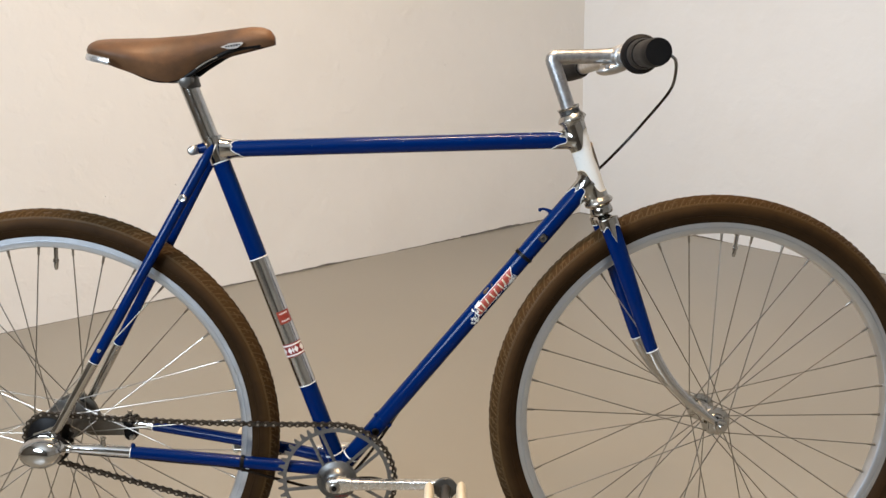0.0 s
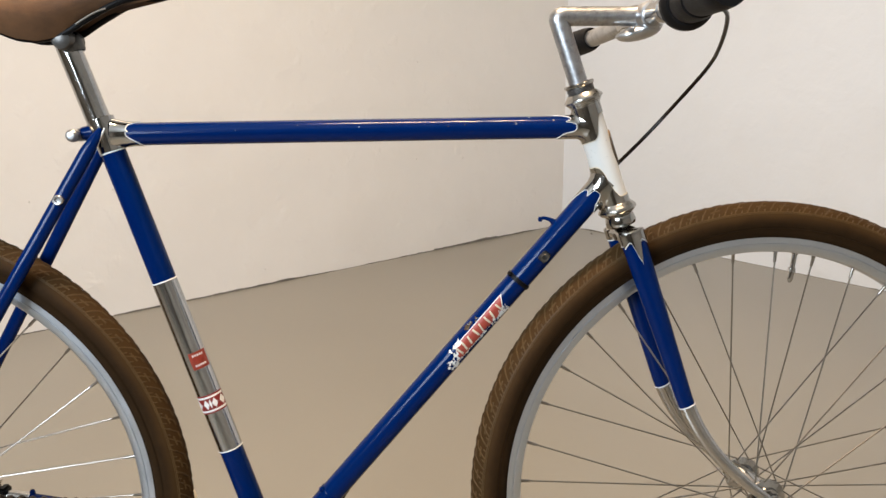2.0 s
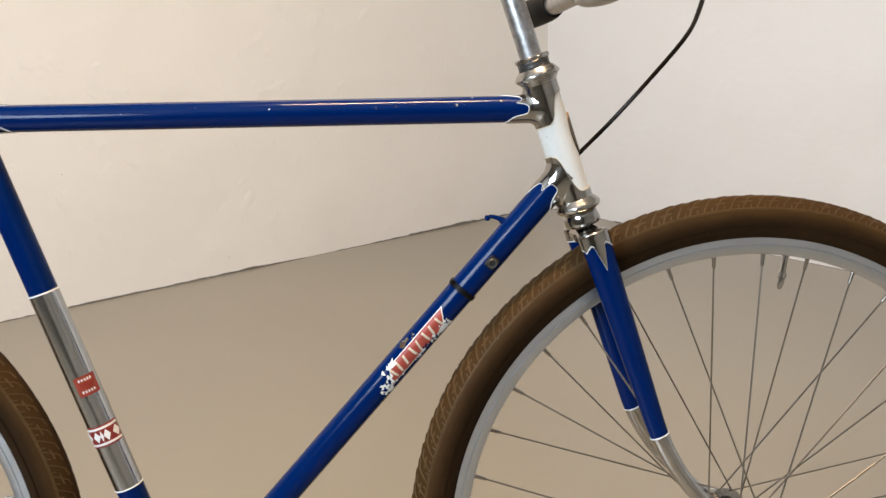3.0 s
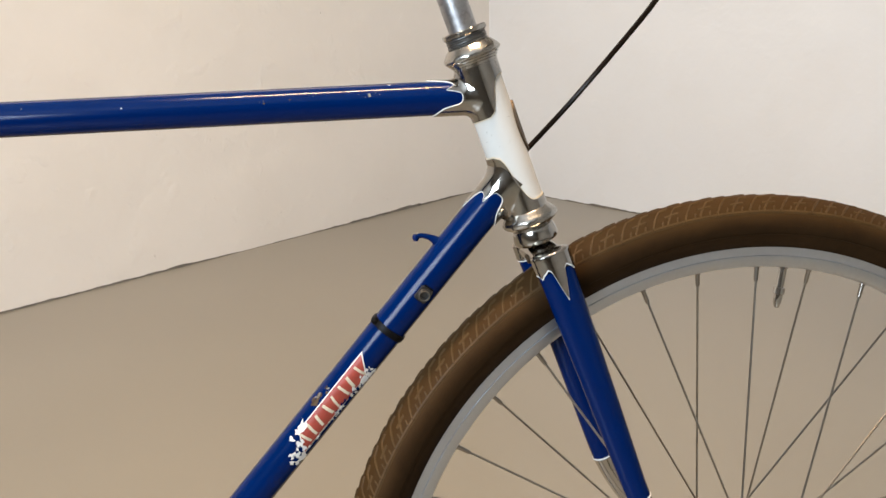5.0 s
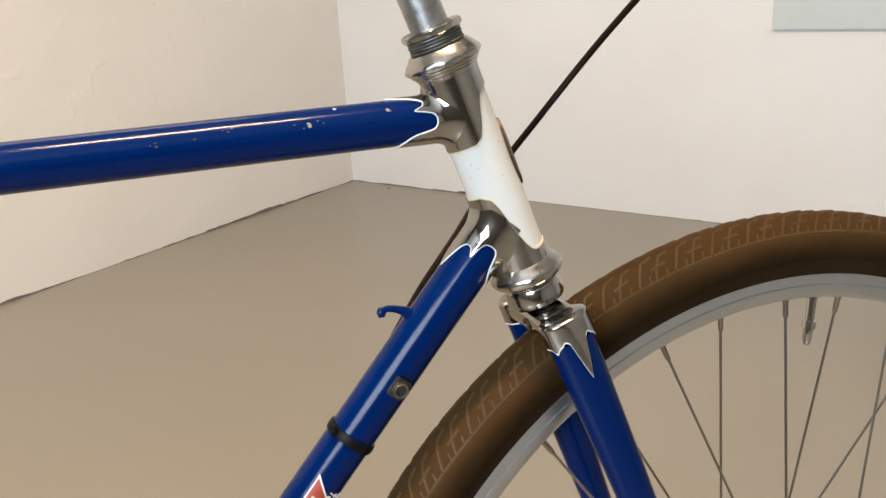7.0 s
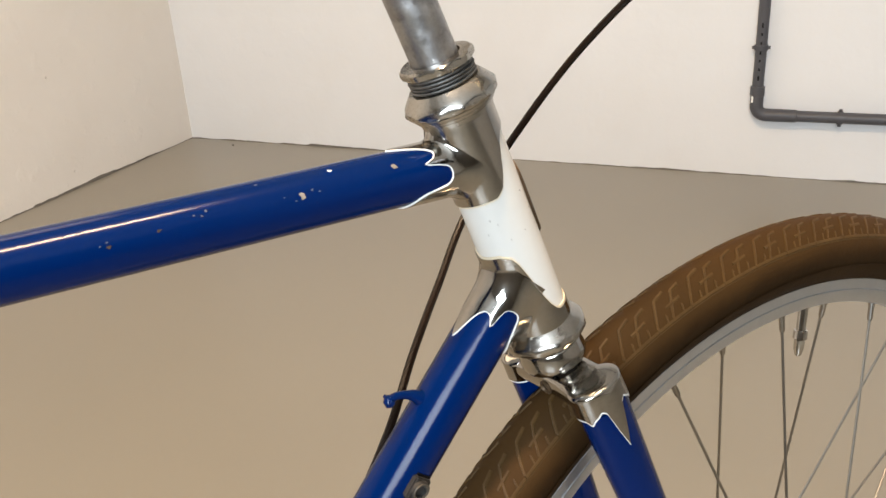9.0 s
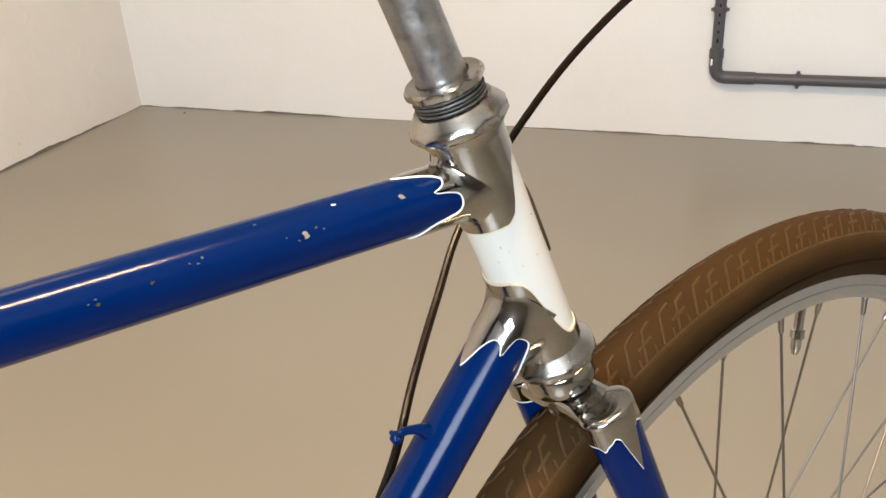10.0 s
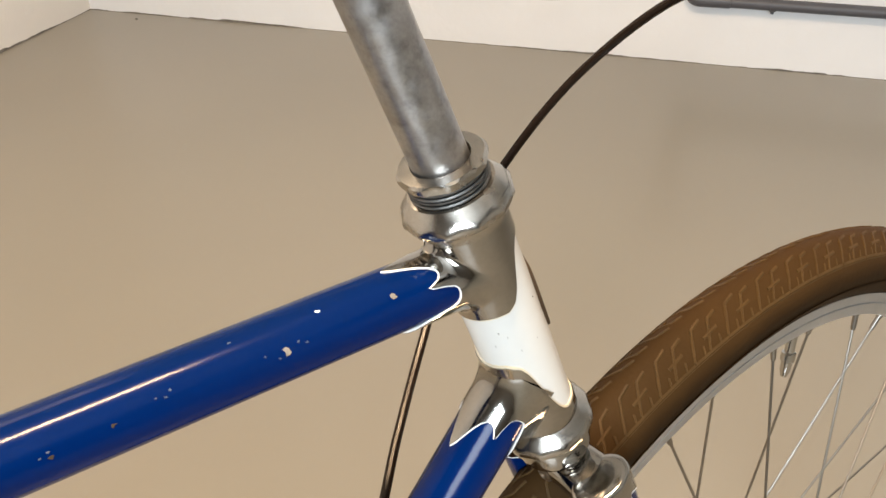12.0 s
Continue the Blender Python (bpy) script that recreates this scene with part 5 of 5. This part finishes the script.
brake = part("brake_arm", arm, BRAKE, bicycle, "dull alloy coaster brake arm")
part("arm_clip", join(moved(box(0.020, 0.022, 0.034, 0.004), Matrix.Translation((-0.4425, 0.058, 0.3280))), moved(box(0.012, 0.020, 0.014, 0.003), Matrix.Translation((-0.4485, 0.058, 0.3455))), moved(box(0.012, 0.020, 0.014, 0.003), Matrix.Translation((-0.4350, 0.058, 0.3455)))), BLACK, brake, "black plastic clip")
part("clip_bolt", moved(lathe([(0, 0.004), (0.004, 0.003), (0.0045, -0.004)], 12), axis_frame((-0.4380, 0.0465, 0.3180), (0, -1, 0))), STEEL, brake)

# chain: links alternately wide and narrow round ring and sprocket
R_COG = 0.0372
cog = bmesh.new()
cogm = Matrix.Translation(REAR) @ Matrix.Rotation(radians(90), 4, "X")
prof = []
for k in range(19 * 4):
    a = math.tau * k / 76
    prof.append((0.0365 if k % 4 in (0, 3) else 0.0410, a))
lo = [cog.verts.new((r * math.cos(a), r * math.sin(a), 0.0440)) for r, a in prof]
hi = [cog.verts.new((r * math.cos(a), r * math.sin(a), 0.0462)) for r, a in prof]
cog.faces.new(lo)
cog.faces.new(hi)
for p, q, r, t in zip(lo, lo[1:] + lo[:1], hi[1:] + hi[:1], hi):
    cog.faces.new((p, q, r, t))
part("grease_disc", moved(lathe([(0.0, 0.0520), (0.0160, 0.0515), (0.0200, 0.0495), (0.0300, 0.0480), (0.0320, 0.0465), (0.0310, 0.0420)], 36), cogm), BLACK, bicycle, "black greasy sprocket cover")
part("sprocket", moved(cog, cogm), CHAIN, bicycle, "oily steel sprocket")
C1, C2 = Vector((REAR.x, 0, REAR.z)), Vector((BB.x, 0, BB.z))
gap = C2 - C1
tilt = math.atan2(gap.z, gap.x)
lean_in = math.asin((R_RING - R_COG) / gap.length)
path = []
ta, tb = tilt + math.pi / 2 + lean_in, tilt - math.pi / 2 - lean_in
P = lambda c, r, a: Vector((c.x + r * math.cos(a), 0, c.z + r * math.sin(a)))
for i in range(41):
    path.append(P(C2, R_RING, ta + (tb - ta) * i / 40))
back = tb
for i in range(31):
    path.append(P(C1, R_COG, back - (math.tau - (ta - tb)) * i / 30))
path.append(path[0])
acc = [0.0]
for p, q in zip(path, path[1:]):
    acc.append(acc[-1] + (q - p).length)
COUNT = 2 * round(acc[-1] / 0.0127 / 2)


def chain_at(d):
    d %= acc[-1]
    for i in range(len(acc) - 1):
        if d <= acc[i + 1]:
            return path[i] + (path[i + 1] - path[i]) * ((d - acc[i]) / max(1e-9, acc[i + 1] - acc[i]))
    return path[0]


def sagged(p):
    """The upper run hangs through a little between sprocket and ring."""
    f = (p.x - C1.x) / gap.x
    return p - Vector((0, 0, 0.020 * f * (1 - f))) if 0 < f < 1 and p.z > C1.z - 0.02 * f else p


def link_mesh(half):
    """Two waisted side plates with pins or rollers; x along the link."""
    bm = bmesh.new()
    for y in (-half, half):
        pts = []
        for c, base in ((0.00635, -90), (-0.00635, 90)):
            for k in range(7):
                a = radians(base + 180 * k / 6)
                pts.append((c + 0.0041 * math.cos(a), 0.0041 * math.sin(a)))
            pts.append((0.0, 0.0019 if c > 0 else -0.0019))
        lo = [bm.verts.new((x, y - 0.0005, z)) for x, z in pts]
        hi = [bm.verts.new((x, y + 0.0005, z)) for x, z in pts]
        bm.faces.new(lo)
        bm.faces.new(hi)
        for p, q, r, t in zip(lo, lo[1:] + lo[:1], hi[1:] + hi[:1], hi):
            bm.faces.new((p, q, r, t))
    for x in (-0.00635, 0.00635):
        r = lathe([(0.0, -half - 0.001), (0.0018, -half - 0.001), (0.0018, -half), (0.0036, -half), (0.0036, half), (0.0018, half), (0.0018, half + 0.001), (0, half + 0.001)], 8)
        join(bm, moved(r, Matrix.Translation((x, 0, 0)) @ TURN_Y))
    return bm


chain = tagged(new("chain"), "oily dark roller chain")
chain.parent = bicycle
kinds = []
for i in range(COUNT):
    p, q = (sagged(chain_at(acc[-1] * (i + j) / COUNT)) for j in (0, 1))
    d = (q - p).normalized()
    m = Matrix.Translation((p + q) / 2 + Vector((0, RING_Y, 0))) @ Matrix((d, Vector((0, 1, 0)), d.cross(Vector((0, 1, 0))))).transposed().to_4x4()
    if i < 2:
        o = part("link", link_mesh(0.0032 if i else 0.0020), CHAIN, chain)
        o.matrix_local = m
        o.data.materials.append(PIN)
        for f in o.data.polygons:      # pin heads, pale to stand for their glints
            if abs(abs(f.center.x) - 0.00635) < 0.0019 and abs(f.center.z) < 0.0019 and abs(f.center.y) > (0.0032 if i else 0.0020) + 0.0004:
                f.material_index = 1
        kinds.append(o)
    else:
        share("link", kinds[i % 2], chain, m)

# ---- grey waste pipe on the east wall ----
OFF = ALONG_L * 0.0274   # from the wall into the room
pipe = tagged(new("waste_pipe"), "grey plastic pipe bent round and clipped to the wall", "pipe")
pipe.matrix_world = Matrix.Translation(spot(0, 0) + OFF)


def on_east(r, z, off=0.0):
    return ALONG_R * r + ALONG_L * off + Vector((0, 0, z))


S1, ZE = 2.188, 0.206
R_PIPE = 0.0165
part("pipe_length", sweep([on_east(S1, ZE + 0.05), on_east(S1, HIGH)], R_PIPE, 24), GREY, pipe)
part("pipe_length", sweep([on_east(S1 + 0.05, ZE), on_east(LONG_R - 0.3, ZE)], R_PIPE, 24), GREY, pipe)
bend = [on_east(S1 + 0.030 - 0.030 * math.cos(a), ZE + 0.030 - 0.030 * math.sin(a)) for a in [math.pi / 2 * i / 8 for i in range(9)]]
part("pipe_elbow", sweep([on_east(S1, ZE + 0.075), on_east(S1, ZE + 0.062), *bend, on_east(S1 + 0.062, ZE), on_east(S1 + 0.075, ZE)], R_PIPE + 0.003, 24), GREY, pipe, "grey pipe elbow")
for low, high, r, upright in ((ZE + 0.058, ZE + 0.088, R_PIPE + 0.0048, True), (0.052, 0.118, R_PIPE + 0.0026, False)):
    a, b = (on_east(S1, low), on_east(S1, high)) if upright else (on_east(S1 + low, ZE), on_east(S1 + high, ZE))
    d = (b - a).normalized()
    part("pipe_collar", sweep([a, a + d * 0.002, b - d * 0.002, b], [r - 0.002, r, r, r - 0.002], 24), GREY, pipe, "grey push-fit collar")
part("pipe_label", moved(box(0.006, 0.003, 0.020, 0.0008), axis_frame(on_east(S1 - 0.012, ZE + 0.050, 0.0165), (0, 0, 1), ALONG_R)), LINING, pipe, "small white sticker")
for i in range(7):
    part("print_mark", moved(box(0.005, 0.0012, 0.008 if i % 3 else 0.014, 0.0004), axis_frame(on_east(S1, ZE + 0.115 + 0.026 * i, R_PIPE + 0.0002), (0, 0, 1), ALONG_R)), BLACK, pipe)
for r, z, upright in ((S1, 0.410, True), (S1 + 0.2375, ZE, False), (S1, 1.1, True), (S1 + 0.9, ZE, False)):
    a = on_east(r, z)
    d = Vector((0, 0, 1)) if upright else ALONG_R
    side = ALONG_R if upright else Vector((0, 0, 1))
    part("pipe_clip", join(moved(lathe([(R_PIPE + 0.0005, -0.008), (R_PIPE + 0.003, -0.008), (R_PIPE + 0.003, 0.008), (R_PIPE + 0.0005, 0.008)], 24, closed=True), axis_frame(a, d)),
                           sweep([a - side * 0.026, a + side * 0.026], 0.005, 10),
                           sweep([a, a - ALONG_L * 0.028], 0.006, 10)), GREY, pipe, "grey wall clip")


# ---- ragged edge of floor paint along the foot of the walls; its dark colour includes the shade line there ----
EDGE = material("shaded_dirty_edge", (0.20, 0.182, 0.155), 0.6, vary=0.8, scale=25, dark=0.45)


def paint_edge(name, start, along, length, inward, seed):
    rnd = random.Random(seed)
    bm = bmesh.new()
    count = int(length / 0.012)
    low, high = [], []
    h = 0.004
    drift = 0.0
    for i in range(count + 1):
        drift += rnd.uniform(-0.0012, 0.0012)
        drift *= 0.97
        h = 0.0026 + drift + rnd.uniform(-0.0007, 0.0007)
        if rnd.random() < 0.025:
            drift += rnd.choice((-0.004, 0.004))
        p = start + along * (length * i / count)
        low.append(bm.verts.new(p + inward * 0.0025))
        high.append((bm.verts.new(p + inward * 0.0020 + Vector((0, 0, max(0.0008, h)))), bm.verts.new(p + Vector((0, 0, max(0.001, h + 0.0005))))))
    for i in range(count):
        bm.faces.new((low[i], low[i + 1], high[i + 1][0], high[i][0]))
        bm.faces.new((high[i][0], high[i + 1][0], high[i + 1][1], high[i][1]))
    tagged(part(name, bm, EDGE, None), "ragged edge of grey floor paint along the wall, darkened for the shade there", "paint edge", kind="structure")


paint_edge("trim_1", spot(0, 0), ALONG_L, 5.0, ALONG_R, 3)
paint_edge("trim_2", spot(0, 0), ALONG_R, 5.0, ALONG_L, 8)

# ---- pale blue-grey patch on the east wall, beside the upright pipe, built as a thin sheet ----
PALE_PATCH = material("pale_blue_grey_patch", (0.56, 0.63, 0.65), 0.7, vary=0.3, scale=6, dark=0.88, bump=0.0003, bump_scale=60)
pale_sheet = part("wall_patch", box(0.37, 0.014, 0.52, 0.005), PALE_PATCH, None)
pale_sheet.matrix_world = axis_frame(spot(0, 1.752 + 0.185, 0.637 + 0.26) + ALONG_L * 0.007, (0, 0, 1), ALONG_R)
tagged(pale_sheet, "pale blue-grey patch on the whitewashed wall, built as a thin sheet", "wall panel")

# ---- a crumb of plaster on the floor near the corner ----
bm = bmesh.new()
bmesh.ops.create_icosphere(bm, subdivisions=2, radius=0.006)
for v in bm.verts:
    v.co *= 0.8 + 0.5 * noise.noise(v.co * 160)
    v.co.z = v.co.z * 0.55 + 0.0026
crumb = part("plaster_crumb", bm, EDGE, None)
crumb.matrix_world = Matrix.Translation(spot(0.062, 0.245, 0.0))
tagged(crumb, "small dark crumb of plaster lying on the floor", "crumb")
